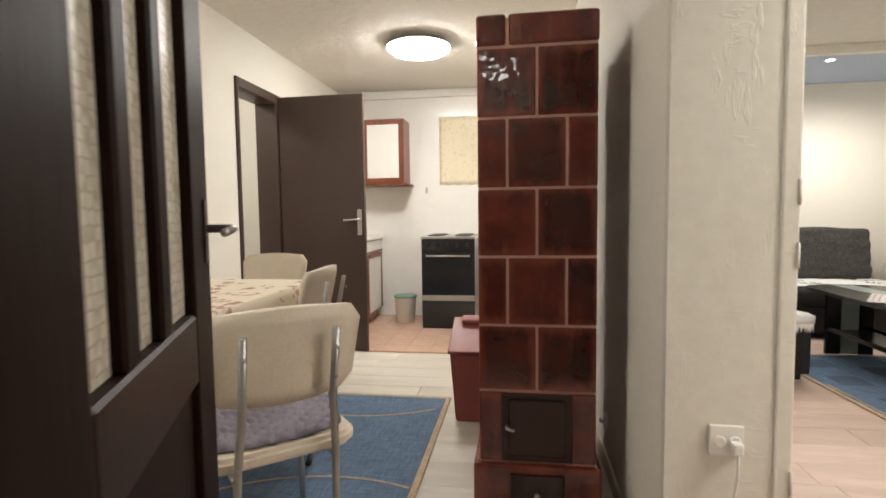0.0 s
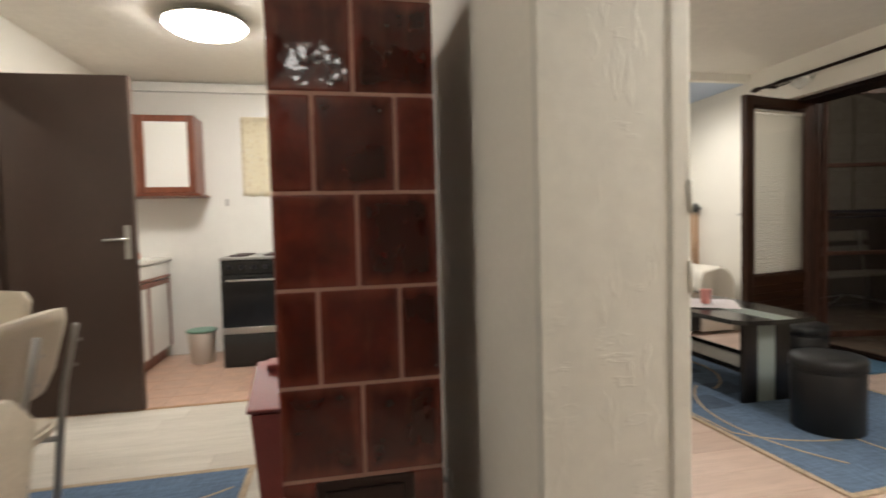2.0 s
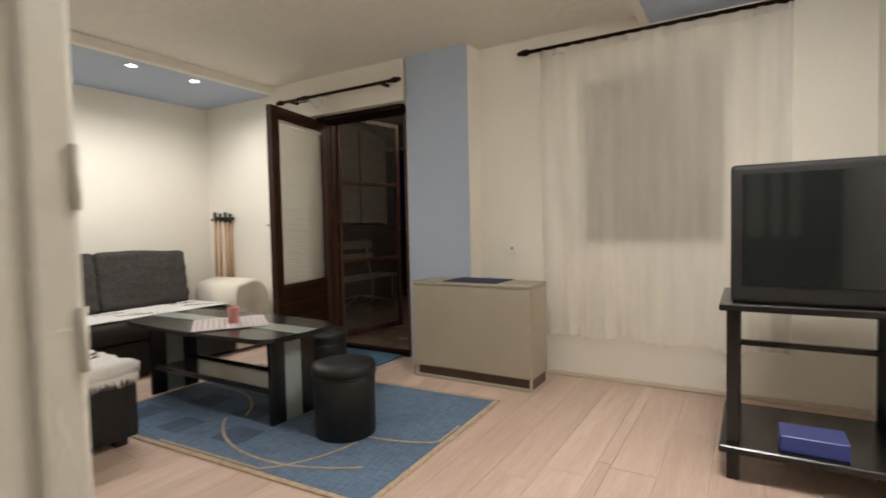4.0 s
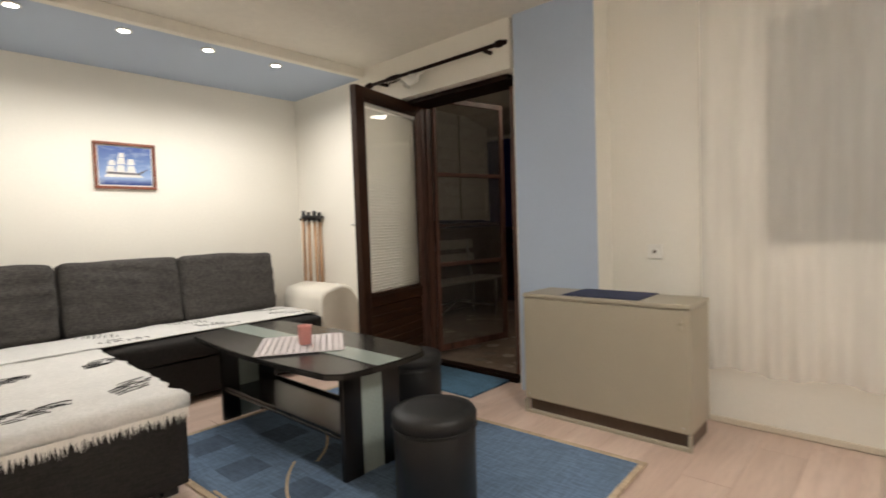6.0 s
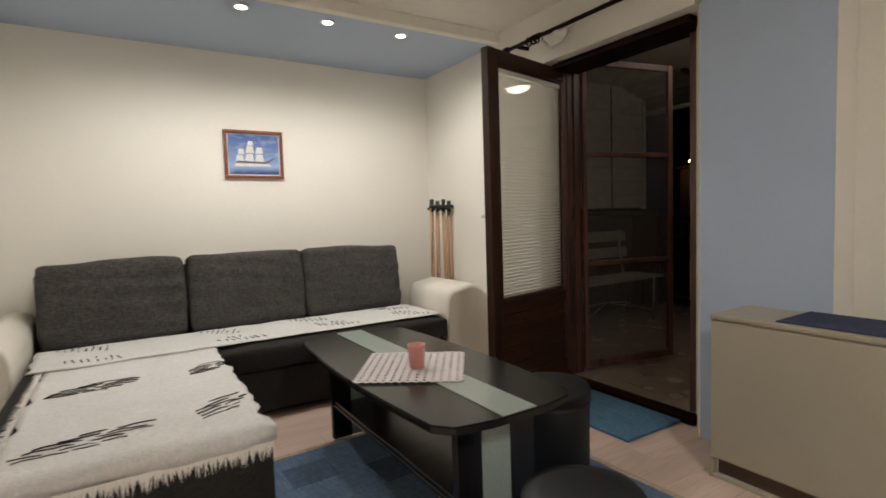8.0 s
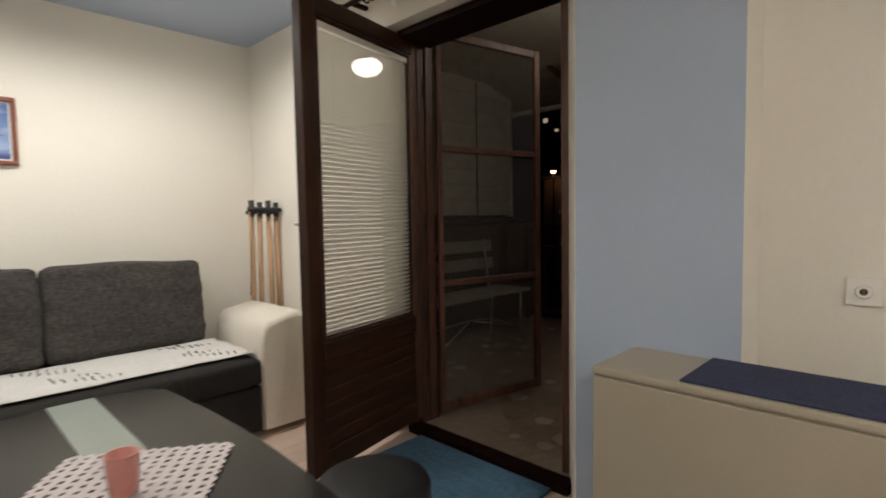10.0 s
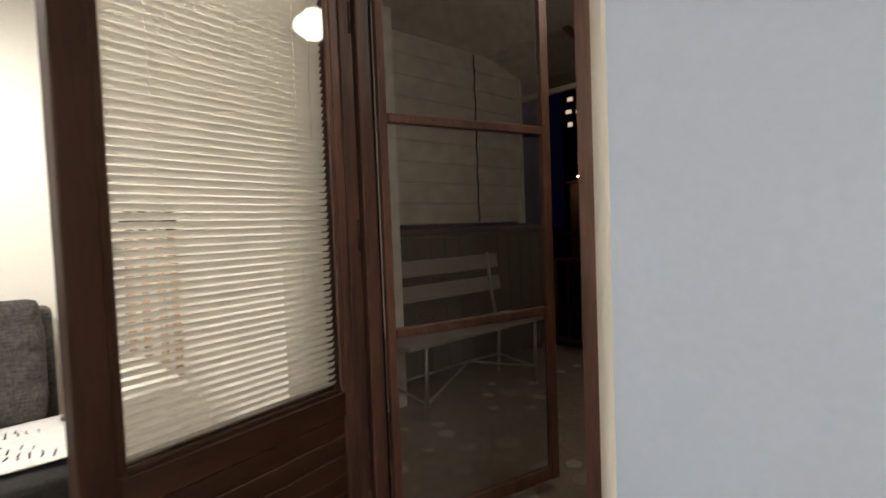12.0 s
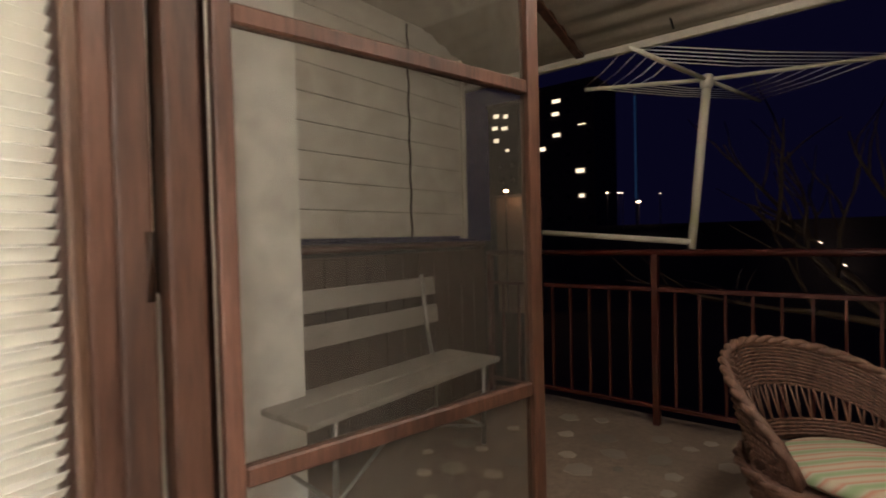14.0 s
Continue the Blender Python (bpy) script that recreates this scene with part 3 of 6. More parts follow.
for x0, x1 in ((0.205, 0.305), (0.355, 0.455), (0.505, LW - 0.152)):
    part("pane", bx(x0 + 0.001, -0.004, 0.902, x1 - 0.001, 0.004, 1.908), M_HEX, door, "obscured glass with a honeycomb relief")
plate = part("handle_plate", bx(LW - 0.062, -T - 0.004, 0.98, LW - 0.025, -T - 0.0005, 1.10, 0.003), M_IRON, door, "dark metal handle plate")
part("handle", tube([(LW - 0.044, -T - 0.006, 1.045), (LW - 0.044, -T - 0.045, 1.045), (LW - 0.08, -T - 0.055, 1.045), (LW - 0.15, -T - 0.05, 1.04)], 0.008, 8), M_STEEL, plate, "dull steel lever handle")
plate = part("handle_plate", bx(LW - 0.062, T + 0.0005, 0.98, LW - 0.025, T + 0.004, 1.10, 0.003), M_IRON, door, "dark metal handle plate")
part("handle", tube([(LW - 0.044, T + 0.006, 1.03), (LW - 0.044, T + 0.05, 1.03), (LW - 0.02, T + 0.07, 1.032), (LW + 0.0, T + 0.13, 1.035)], 0.007, 8), M_STEEL, plate, "dull steel lever handle")
for x0, x1, z0, z1 in ((-0.2595, -0.222, 0, 2.058), (0.622, 0.6595, 0, 2.058)):
    structure("trim_entrance_frame", bx(x0, -0.075, z0, x1, 0.03, z1, 0.004), M_DWOOD, "dark stained entrance door frame")

# brown room door, open, in the west wall
door = thing("door_2", pose(-1.772, 3.70, 0, 0, 0, -1.5), "open plain brown painted room door", "door")
door["kind"] = "structure"
part("leaf", bx(0, -0.02, 0.008, 0.69, 0.02, 2.0, 0.004, 2), M_BROWN, door)
for s in (-1, 1):
    pl = part("handle_plate", bx(0.63, s * 0.0205, 0.92, 0.665, s * 0.026, 1.12, 0.003), M_STEEL, door, "satin steel handle plate")
    part("handle", tube([(0.648, s * 0.026, 1.04), (0.648, s * 0.06, 1.04), (0.62, s * 0.065, 1.04), (0.53, s * 0.063, 1.036)], 0.008, 8), M_STEEL, pl, "satin steel lever handle")
frame2 = thing("trim_door_frame", pose(-1.8, 3.42, 0), "dark brown painted door frame in the west wall", "door frame")
frame2["kind"] = "structure"
part("jamb", bx(-0.16, 0.245, 0, 0.02, 0.3195, 2.02, 0.005), M_BROWN, frame2)
part("jamb", bx(-0.16, -0.3195, 0, 0.02, -0.295, 2.02, 0.005), M_BROWN, frame2)
part("head", bx(-0.16, -0.2945, 1.95, 0.02, 0.2445, 2.0195, 0.005), M_BROWN, frame2)

# balcony door frame
bframe = thing("door_3", pose(3.98, 3.5, 0), "dark stained balcony door frame with worn paint", "door frame")
bframe["kind"] = "structure"
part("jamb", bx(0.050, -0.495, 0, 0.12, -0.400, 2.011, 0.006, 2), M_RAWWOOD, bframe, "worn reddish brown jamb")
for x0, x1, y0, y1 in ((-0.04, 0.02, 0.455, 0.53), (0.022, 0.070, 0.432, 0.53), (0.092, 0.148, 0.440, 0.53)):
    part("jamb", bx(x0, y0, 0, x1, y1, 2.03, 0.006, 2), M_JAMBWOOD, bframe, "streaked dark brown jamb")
# Dark backing gives the groove its shade, over the cream wall behind.
part("rebate", bx(0.0705, 0.495, 0, 0.0915, 0.53, 2.03), M_DWOOD, bframe, "dark backing put in for the shade between the jambs")
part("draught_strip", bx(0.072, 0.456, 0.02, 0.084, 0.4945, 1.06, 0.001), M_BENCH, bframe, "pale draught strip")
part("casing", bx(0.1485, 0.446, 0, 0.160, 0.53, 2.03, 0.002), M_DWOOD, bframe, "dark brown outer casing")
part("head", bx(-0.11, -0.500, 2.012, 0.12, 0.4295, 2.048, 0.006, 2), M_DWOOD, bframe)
part("threshold", bx(-0.09, -0.505, -0.02, 0.0, 0.4295, 0.035, 0.006, 2), M_DWOOD, bframe)
part("sill", bx(0.001, -0.505, -0.02, 0.16, 0.4295, 0.015, 0.006), M_CONCRETE, bframe, "pale stone sill")

# balcony door leaf: glass above with a blind, boards below
L = 0.82
leaf_ang = math.degrees(math.atan2(3.82 - 3.96, 3.316 - 3.966))
leaf = thing("balcony_door_leaf", pose(4.035, 3.972, 0.0, 0, 0, leaf_ang), "open dark stained balcony door with glass and a venetian blind", "door")
leaf["kind"] = "structure"
T = 0.026
part("stile", bx(0.0, -T, 0.045, 0.075, T, 2.03, 0.006, 2), M_LEAFWOOD_LIT, leaf)
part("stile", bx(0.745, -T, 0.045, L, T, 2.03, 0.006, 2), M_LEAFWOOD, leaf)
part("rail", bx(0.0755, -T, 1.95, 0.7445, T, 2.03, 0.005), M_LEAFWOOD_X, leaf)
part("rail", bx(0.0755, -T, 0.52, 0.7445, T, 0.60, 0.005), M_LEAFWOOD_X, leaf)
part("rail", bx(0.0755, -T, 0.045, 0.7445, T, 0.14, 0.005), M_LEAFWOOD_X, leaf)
for i in range(6):
    z = 0.1405 + i * 0.0632
    part("board", bx(0.076, -0.015, z, 0.744, 0.015, z + 0.0622, 0.004), M_LEAFWOOD_X, leaf)
for s in (-1, 1):
    for (a0, b0, a1, b1) in ((0.0755, 0.6005, 0.093, 1.9495), (0.727, 0.6005, 0.7445, 1.9495), (0.0935, 0.6005, 0.7265, 0.616), (0.0935, 1.934, 0.7265, 1.9495)):
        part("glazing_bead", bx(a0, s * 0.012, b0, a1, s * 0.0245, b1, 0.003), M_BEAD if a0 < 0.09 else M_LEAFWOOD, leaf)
pane = part("pane", bx(0.094, 0.016, 0.617, 0.726, 0.020, 1.933), M_GLASS, leaf, "clear window glass")
pane.visible_shadow = False
pane = part("pane", bx(0.094, -0.020, 0.617, 0.726, -0.016, 1.933), M_GLASS, leaf, "clear window glass")
pane.visible_shadow = False
slat = mesh_data("slat", turned(bx(-0.312, -0.0106, -0.0005, 0.312, 0.0106, 0.0005), pose(0, 0, 0, 50)), M_SLAT)
for i in range(62):
    shared("slat", slat, leaf, pose(0.41, 0.0, 0.630 + i * 0.0206))
part("blind_headrail", bx(0.096, -0.013, 1.905, 0.724, 0.013, 1.932, 0.002), M_SLAT, leaf)
for x in (0.2, 0.62):
    part("cord", tube([(x, 0.0, 0.62), (x, 0.0, 1.91)], 0.0012, 5), M_WHITE, leaf)
part("blind_wand", tube([(0.155, 0.0135, 1.40), (0.152, 0.0135, 1.91)], 0.0022, 6), M_WHITE, leaf, "thin plastic tilt wand")
for s in (-1,):
    pl = part("handle_plate", bx(0.77, s * T, 0.98, 0.80, s * (T + 0.006), 1.18, 0.003), M_STEEL, leaf, "worn steel handle plate")
    part("handle", tube([(0.785, s * (T + 0.005), 1.1), (0.785, s * (T + 0.05), 1.1), (0.74, s * (T + 0.055), 1.1), (0.67, s * (T + 0.05), 1.095)], 0.008, 8), M_STEEL, pl, "worn steel lever handle")
for z in (0.3, 1.1, 1.8):
    part("hinge", tube([(0.0, T + 0.008, z - 0.05), (0.0, T + 0.008, z + 0.05)], 0.009, 8), M_LEAFWOOD, leaf)

# net screen door on the outside
S = 0.80
scr_ang = math.degrees(math.atan2(3.786 - 3.93, 4.87 - 4.168))
scr = thing("screen_door", pose(4.115, 3.943, 0.0, 0, 0, scr_ang), "open wooden insect screen door with grey net", "screen door")
scr["kind"] = "structure"
T = 0.014
part("stile", bx(0.028, -T, 0.03, 0.058, T, 2.13, 0.004, 2), M_RAWWOOD, scr)
part("stile", bx(S - 0.042, -T, 0.03, S, T, 2.13, 0.004, 2), M_RAWWOOD, scr)
for z0, z1 in ((2.085, 2.13), (1.478, 1.512), (0.733, 0.768), (0.03, 0.085)):
    part("rail", bx(0.0585, -T + 0.001, z0, S - 0.0425, T - 0.001, z1, 0.004), M_RAWWOOD, scr)
for z0, z1 in ((1.5125, 2.0845), (0.7685, 1.4775), (0.0855, 0.7325)):
    net = part("net", bx(0.0585, -0.001, z0, S - 0.0425, 0.0005, z1), M_NET, scr, "fine grey insect net")

# window with blind, behind the sheer curtain
win = thing("window_1", pose(4.06, 1.165, 0.88), "closed window with a lowered venetian blind", "window")
win["kind"] = "structure"
for n, a in (("window_frame", (-0.03, -0.414, 0.001, 0.03, -0.36, 1.169)), ("window_frame", (-0.03, 0.36, 0.001, 0.03, 0.414, 1.169)),
             ("window_frame", (-0.03, -0.3595, 0.001, 0.03, 0.3595, 0.06)), ("window_frame", (-0.03, -0.3595, 1.11, 0.03, 0.3595, 1.169))):
    part(n, bx(*a, 0.004), M_WALL, win)
part("window_sill", bx(-0.078, -0.414, 0.0005, -0.031, 0.414, 0.02, 0.004), M_WALL, win)
pane = part("pane", bx(0.004, -0.36, 0.06, 0.008, 0.36, 1.11), M_GLASS, win)
pane.visible_shadow = False
slat = mesh_data("slat", turned(bx(-0.0125, -0.408, -0.0006, 0.0125, 0.408, 0.0006), pose(0, 0, 0, 0, 52)), M_SLAT_DIM)
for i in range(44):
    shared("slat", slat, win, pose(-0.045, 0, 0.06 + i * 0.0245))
part("blind_headrail", bx(-0.058, -0.410, 1.13, -0.032, 0.410, 1.165, 0.002), M_SLAT, win)

# ---- ceiling lights ----
spot = thing("recessed_spotlight", pose(1.60, 4.53, SOFFIT), "round white recessed ceiling spotlight, switched on", "ceiling light", "spotlights over the sofa")
part("ring", lathe([(0.028, -0.001), (0.042, -0.001), (0.046, -0.006), (0.036, -0.010), (0.028, -0.008)], 28), M_WHITE, spot)
part("bulb", lathe([(0.002, -0.013), (0.016, -0.0125), (0.030, -0.0095), (0.030, -0.0005), (0.002, -0.0005)], 24), M_SPOTGLOW, spot, "glowing halogen bulb", True)
for x in (2.12, 2.615, 3.11):
    copy_thing(spot, pose(x, 4.53, SOFFIT))
for x in (1.60, 2.12, 2.615, 3.11):
    spot_lamp(x, 4.53, SOFFIT - 0.03)

lamp = thing("ceiling_lamp", pose(-0.65, 3.71, CEIL), "wide white glass ceiling lamp, switched on", "ceiling light")
part("base", lathe([(0.10, -0.03), (0.11, -0.02), (0.11, -0.0005), (0.10, -0.0005)], 32), M_WHITE, lamp)
part("shade", lathe([(0.02, -0.105), (0.12, -0.098), (0.20, -0.078), (0.235, -0.052), (0.235, -0.046), (0.10, -0.045), (0.02, -0.045)], 48), M_DINGLOW, lamp, "glowing opal glass bowl", True)

# Added ring over the bowl; it keeps the glow off the ceiling.
part("rim", lathe([(0.20, -0.0445), (0.246, -0.0445), (0.246, -0.036), (0.12, -0.029), (0.112, -0.029), (0.112, -0.0440)], 40), M_STEEL, lamp, "added metal ring blocking light towards the ceiling")
# Unseen lamp, added to brighten the room beyond the brown door.
lamp = thing("ceiling_lamp", pose(-2.5, 3.2, CEIL), "unseen ceiling lamp added in the room beyond the door, switched on", "ceiling light")
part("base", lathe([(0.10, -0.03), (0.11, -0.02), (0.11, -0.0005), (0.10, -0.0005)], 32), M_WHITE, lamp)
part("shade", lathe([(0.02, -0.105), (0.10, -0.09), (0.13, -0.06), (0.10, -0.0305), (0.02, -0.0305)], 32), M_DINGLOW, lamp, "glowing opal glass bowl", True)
lamp = thing("ceiling_lamp", pose(2.1, 0.62, SOFFIT), "wide white glass ceiling lamp by the window, switched on", "ceiling light")
part("base", lathe([(0.10, -0.03), (0.11, -0.02), (0.11, -0.0005), (0.10, -0.0005)], 32), M_WHITE, lamp)
part("shade", lathe([(0.02, -0.105), (0.12, -0.098), (0.20, -0.078), (0.235, -0.052), (0.235, -0.045), (0.10, -0.0305), (0.02, -0.0305)], 48), M_LIVGLOW, lamp, "glowing opal glass bowl", True)
lamp = thing("ceiling_lamp", pose(-0.12, -1.25, CEIL), "small round hall ceiling lamp, switched on", "ceiling light")
part("base", lathe([(0.08, -0.03), (0.09, -0.02), (0.09, -0.0005), (0.08, -0.0005)], 32), M_WHITE, lamp)
part("shade", lathe([(0.02, -0.12), (0.09, -0.10), (0.12, -0.065), (0.09, -0.0305), (0.02, -0.0305)], 32), M_HALLGLOW, lamp, "glowing opal glass bowl", True)
lamp = thing("ceiling_lamp", pose(-1.30, 0.75, CEIL), "small round ceiling lamp behind the entrance door, switched on", "ceiling light")
part("base", lathe([(0.08, -0.03), (0.09, -0.02), (0.09, -0.0005), (0.08, -0.0005)], 32), M_WHITE, lamp)
part("shade", lathe([(0.02, -0.12), (0.09, -0.10), (0.12, -0.065), (0.09, -0.0305), (0.02, -0.0305)], 32), M_CORNERGLOW, lamp, "glowing opal glass bowl", True)
lamp = thing("balcony_lamp", pose(5.02, 3.13, 2.48), "round balcony ceiling lamp, switched on", "ceiling light")
part("base", lathe([(0.05, -0.13), (0.06, -0.12), (0.07, -0.04), (0.07, -0.0005), (0.06, -0.0005)], 24), M_BLACKMETAL, lamp)
part("globe", lathe([(0.012, -0.285), (0.06, -0.275), (0.105, -0.245), (0.118, -0.215), (0.105, -0.18), (0.06, -0.145), (0.05, -0.1305), (0.012, -0.1305)], 32), M_BALGLOW, lamp, "glowing opal globe", True)


# ---- tiled stove ----
stove = thing("tiled_stove", pose(0.147, 1.75, 0), "tall brown glazed tile stove beside the wall", "stove")
SX, SY, DEEP = 0.193, 0.193, 0.70
BACK = DEEP - SY
MIDY = (BACK - SY) / 2
part("core", bx(-SX + 0.0012, -SY + 0.0012, 0.0, SX - 0.0012, BACK - 0.0012, 1.70), M_GLAZE_EDGE, stove, "pale clay joints")
part("plinth", bx(-SX - 0.022, -SY - 0.02, 0.0, SX + 0.02, BACK + 0.02, 0.218, 0.012, 2), M_GLAZE, stove)
courses = [0.220, 0.468, 0.693, 0.924, 1.151, 1.382, 1.608]
rows = [(a + 0.003, b - 0.003) for a, b in zip(courses, courses[1:])]


def bond(half, even):
    """Tile edges across a face: equal tiles on one course, cut tiles at both ends on the next."""
    n = 2 * round(half * 2 / 0.193)
    w = 2 * half / n
    cuts = [-half + w * i for i in range(0, n + 1, 2)] if even else [-half, -half + w] + [-half + w * i for i in range(3, n, 2)] + [half]
    return [(a + 0.003 * (a > -half), b - 0.003 * (b < half)) for a, b in zip(cuts, cuts[1:])]


for r, (z0, z1) in enumerate(rows):
    for side in range(4):
        half, dist = (SX, DEEP / 2) if side % 2 == 0 else (DEEP / 2, SX)
        for k, (a, b) in enumerate(bond(half, r % 2)):
            if side == 0 and r == 0 and k == 1:
                continue
            bm = bx(a, -dist - 0.001, z0, b, -dist + 0.03, z1, 0.007, 3)
            part("tile", bm, M_GLAZE, stove).matrix_basis = pose(0, MIDY, 0, 0, 0, 90 * side)
part("cornice", bx(-SX - 0.004, -SY - 0.004, 1.611, -0.098, BACK + 0.004, 1.714, 0.014, 3), M_GLAZE, stove)
part("cornice", bx(-0.092, -SY - 0.004, 1.611, SX + 0.004, BACK + 0.004, 1.714, 0.014, 3), M_GLAZE, stove)
fd = part("fire_door", bx(-0.118, -SY - 0.006, 0.226, 0.118, -SY + 0.02, 0.462, 0.006, 2), M_IRON, stove, "dark iron fire door")
part("fire_door_panel", bx(-0.095, -SY - 0.014, 0.248, 0.095, -SY - 0.0062, 0.442, 0.006, 2), M_IRON, fd)
part("latch", tube([(-0.10, -SY - 0.008, 0.35), (-0.10, -SY - 0.035, 0.35), (-0.075, -SY - 0.04, 0.345)], 0.006, 8), M_STEEL, fd)
ad = part("ash_door", bx(-0.09, -SY - 0.032, 0.06, 0.09, -SY - 0.0205, 0.19, 0.005, 2), M_IRON, stove, "dark iron ash door")
part("latch", lathe([(0.010, -0.01), (0.012, 0.0), (0.010, 0.012)], 12, turned(bx(-0.004, -0.004, -0.01, 0.004, 0.004, 0.01), pose(0, 0, 0))), M_STEEL, ad).matrix_basis = pose(0, -SY - 0.04, 0.125, 90)

bin_ = thing("coal_bin", pose(-0.10, 2.52, 0), "red enamelled coal bin behind the stove", "coal bin")
bm = bmesh.new()
lo = [bm.verts.new(v) for v in ((-0.135, -0.12, 0), (0.135, -0.12, 0), (0.135, 0.12, 0), (-0.135, 0.12, 0))]
hi = [bm.verts.new(v) for v in ((-0.16, -0.14, 0.36), (0.16, -0.14, 0.36), (0.16, 0.15, 0.47), (-0.16, 0.15, 0.47))]
for i in range(4):
    bm.faces.new((lo[i], lo[(i + 1) % 4], hi[(i + 1) % 4], hi[i]))
bm.faces.new(lo[::-1])
bm.faces.new(hi)
bmesh.ops.bevel(bm, geom=bm.edges[:], offset=0.008, segments=2, affect="EDGES")
part("body", bm, M_RED, bin_)
part("lid", turned(bx(-0.17, -0.165, 0.0, 0.17, 0.165, 0.018, 0.006, 2), pose(0, 0.005, 0.418, 20.8)), M_RED, bin_)
part("handle", turned(bx(-0.12, 0.08, 0.019, 0.12, 0.14, 0.05, 0.012, 2), pose(0, 0.005, 0.418, 20.8)), M_RED, bin_)

# round flue cap low on the dividing wall
cap = thing("flue_cover", pose(0.45, 1.985, 0.21), "small round cream flue cover on the wall beside the stove", "flue cover")
part("disc", turned(lathe([(0.028, 0.0005), (0.034, 0.004), (0.030, 0.012), (0.012, 0.016)], 24), pose(0, 0, 0, 0, -90)), M_WHITE, cap)
part("knob", turned(lathe([(0.008, 0.0165), (0.011, 0.022), (0.008, 0.032)], 12), pose(0, 0, 0, 0, -90)), M_STEEL, cap)

# wall sockets
sock = thing("wall_socket", pose(0.592, 1.168, 0.50), "white double wall socket with a plugged cable", "socket")
part("plate", bx(-0.04, -0.012, -0.035, 0.04, -0.0005, 0.04, 0.004, 2), M_WHITE, sock)
for x in (-0.018, 0.018):
    part("outlet", turned(lathe([(0.012, 0), (0.015, 0.003), (0.012, 0.006)], 16), pose(x, -0.012, 0.002, 90)), M_WHITE, sock)
part("plug", bx(0.006, -0.04, -0.022, 0.03, -0.0125, 0.005, 0.004, 2), M_WHITE, sock)
part("cable", tube([(0.018, -0.035, -0.02), (0.02, -0.03, -0.08), (0.012, -0.012, -0.2), (0.014, -0.01, -0.45), (0.05, -0.02, -0.495)], 0.004, 8), M_WHITE, sock)
sock = thing("wall_socket", pose(3.98, 2.11, 0.89), "white wall socket above the heater", "socket")
part("plate", bx(-0.012, -0.04, -0.04, -0.0005, 0.04, 0.04, 0.004, 2), M_WHITE, sock)
part("outlet", turned(lathe([(0.016, 0), (0.02, 0.003), (0.016, 0.006)], 20), pose(-0.012, 0, 0, 0, -90)), M_WHITE, sock)
# Raised dark disc and pin marks give the socket hollow its shade.
part("recess_shade", turned(lathe([(0.002, 0.0062), (0.0095, 0.0064), (0.0095, 0.0072), (0.002, 0.0072)], 20), pose(-0.012, 0, 0, 0, -90)), M_GAPSHADE, sock, "dark disc for the shade in the socket hollow")
part("pin_hole", bx(-0.0206, -0.007, -0.003, -0.0194, -0.003, 0.003), M_BLACKMETAL, sock)
part("pin_hole", bx(-0.0206, 0.003, -0.003, -0.0194, 0.007, 0.003), M_BLACKMETAL, sock)
# ---- dining corner ----
rug = thing("dining_rug", pose(-0.86, 1.72, 0), "blue rug with a tan border under the dining table", "rug")
part("rug_field", bx(-0.53, -0.98, 0.001, 0.53, 0.98, 0.009, 0.002), M_RUGBLUE, rug)
for a in ((-0.56, -1.01, 0.56, -0.981), (-0.56, 0.981, 0.56, 1.01), (-0.56, -0.9805, -0.531, 0.9805), (0.531, -0.9805, 0.56, 0.9805)):
    part("binding", bx(a[0], a[1], 0.001, a[2], a[3], 0.010, 0.002), M_RUGTAN, rug)


def ribbon(points, w, z):
    bm = bmesh.new()
    prev = None
    pts = [Vector((p[0], p[1], 0)) for p in points]
    for i, p in enumerate(pts):
        d = (pts[min(i + 1, len(pts) - 1)] - pts[max(i - 1, 0)]).normalized()
        s = Vector((-d.y, d.x, 0)) * w / 2
        cur = [bm.verts.new(p + s + Vector((0, 0, z))), bm.verts.new(p - s + Vector((0, 0, z)))]
        if prev:
            bm.faces.new((prev[0], prev[1], cur[1], cur[0]))
        prev = cur
    thicken(bm, 0.0015)
    return bm


def arc(cx, cy, r, a0, a1, n=18):
    return [(cx + r * math.cos(radians(a0 + (a1 - a0) * i / n)), cy + r * math.sin(radians(a0 + (a1 - a0) * i / n))) for i in range(n + 1)]


part("woven_line", ribbon(arc(0.05, 1.45, 0.78, 232, 305), 0.012, 0.0115), M_RUGTAN, rug)
part("woven_line", ribbon(arc(0.25, -0.75, 0.80, 70, 160), 0.012, 0.0115), M_RUGTAN, rug)

table = thing("dining_table", pose(-1.36, 1.72, 0), "dining table against the wall under a flowered cloth", "table")
part("tabletop", bx(-0.43, -0.55, 0.715, 0.43, 0.55, 0.745, 0.004), M_LIGHTWOOD, table)
for x in (-0.38, 0.38):
    for y in (-0.49, 0.49):
        part("leg", tube([(x, y, 0.0), (x, y, 0.715)], 0.018, 12), M_CHROME, table)


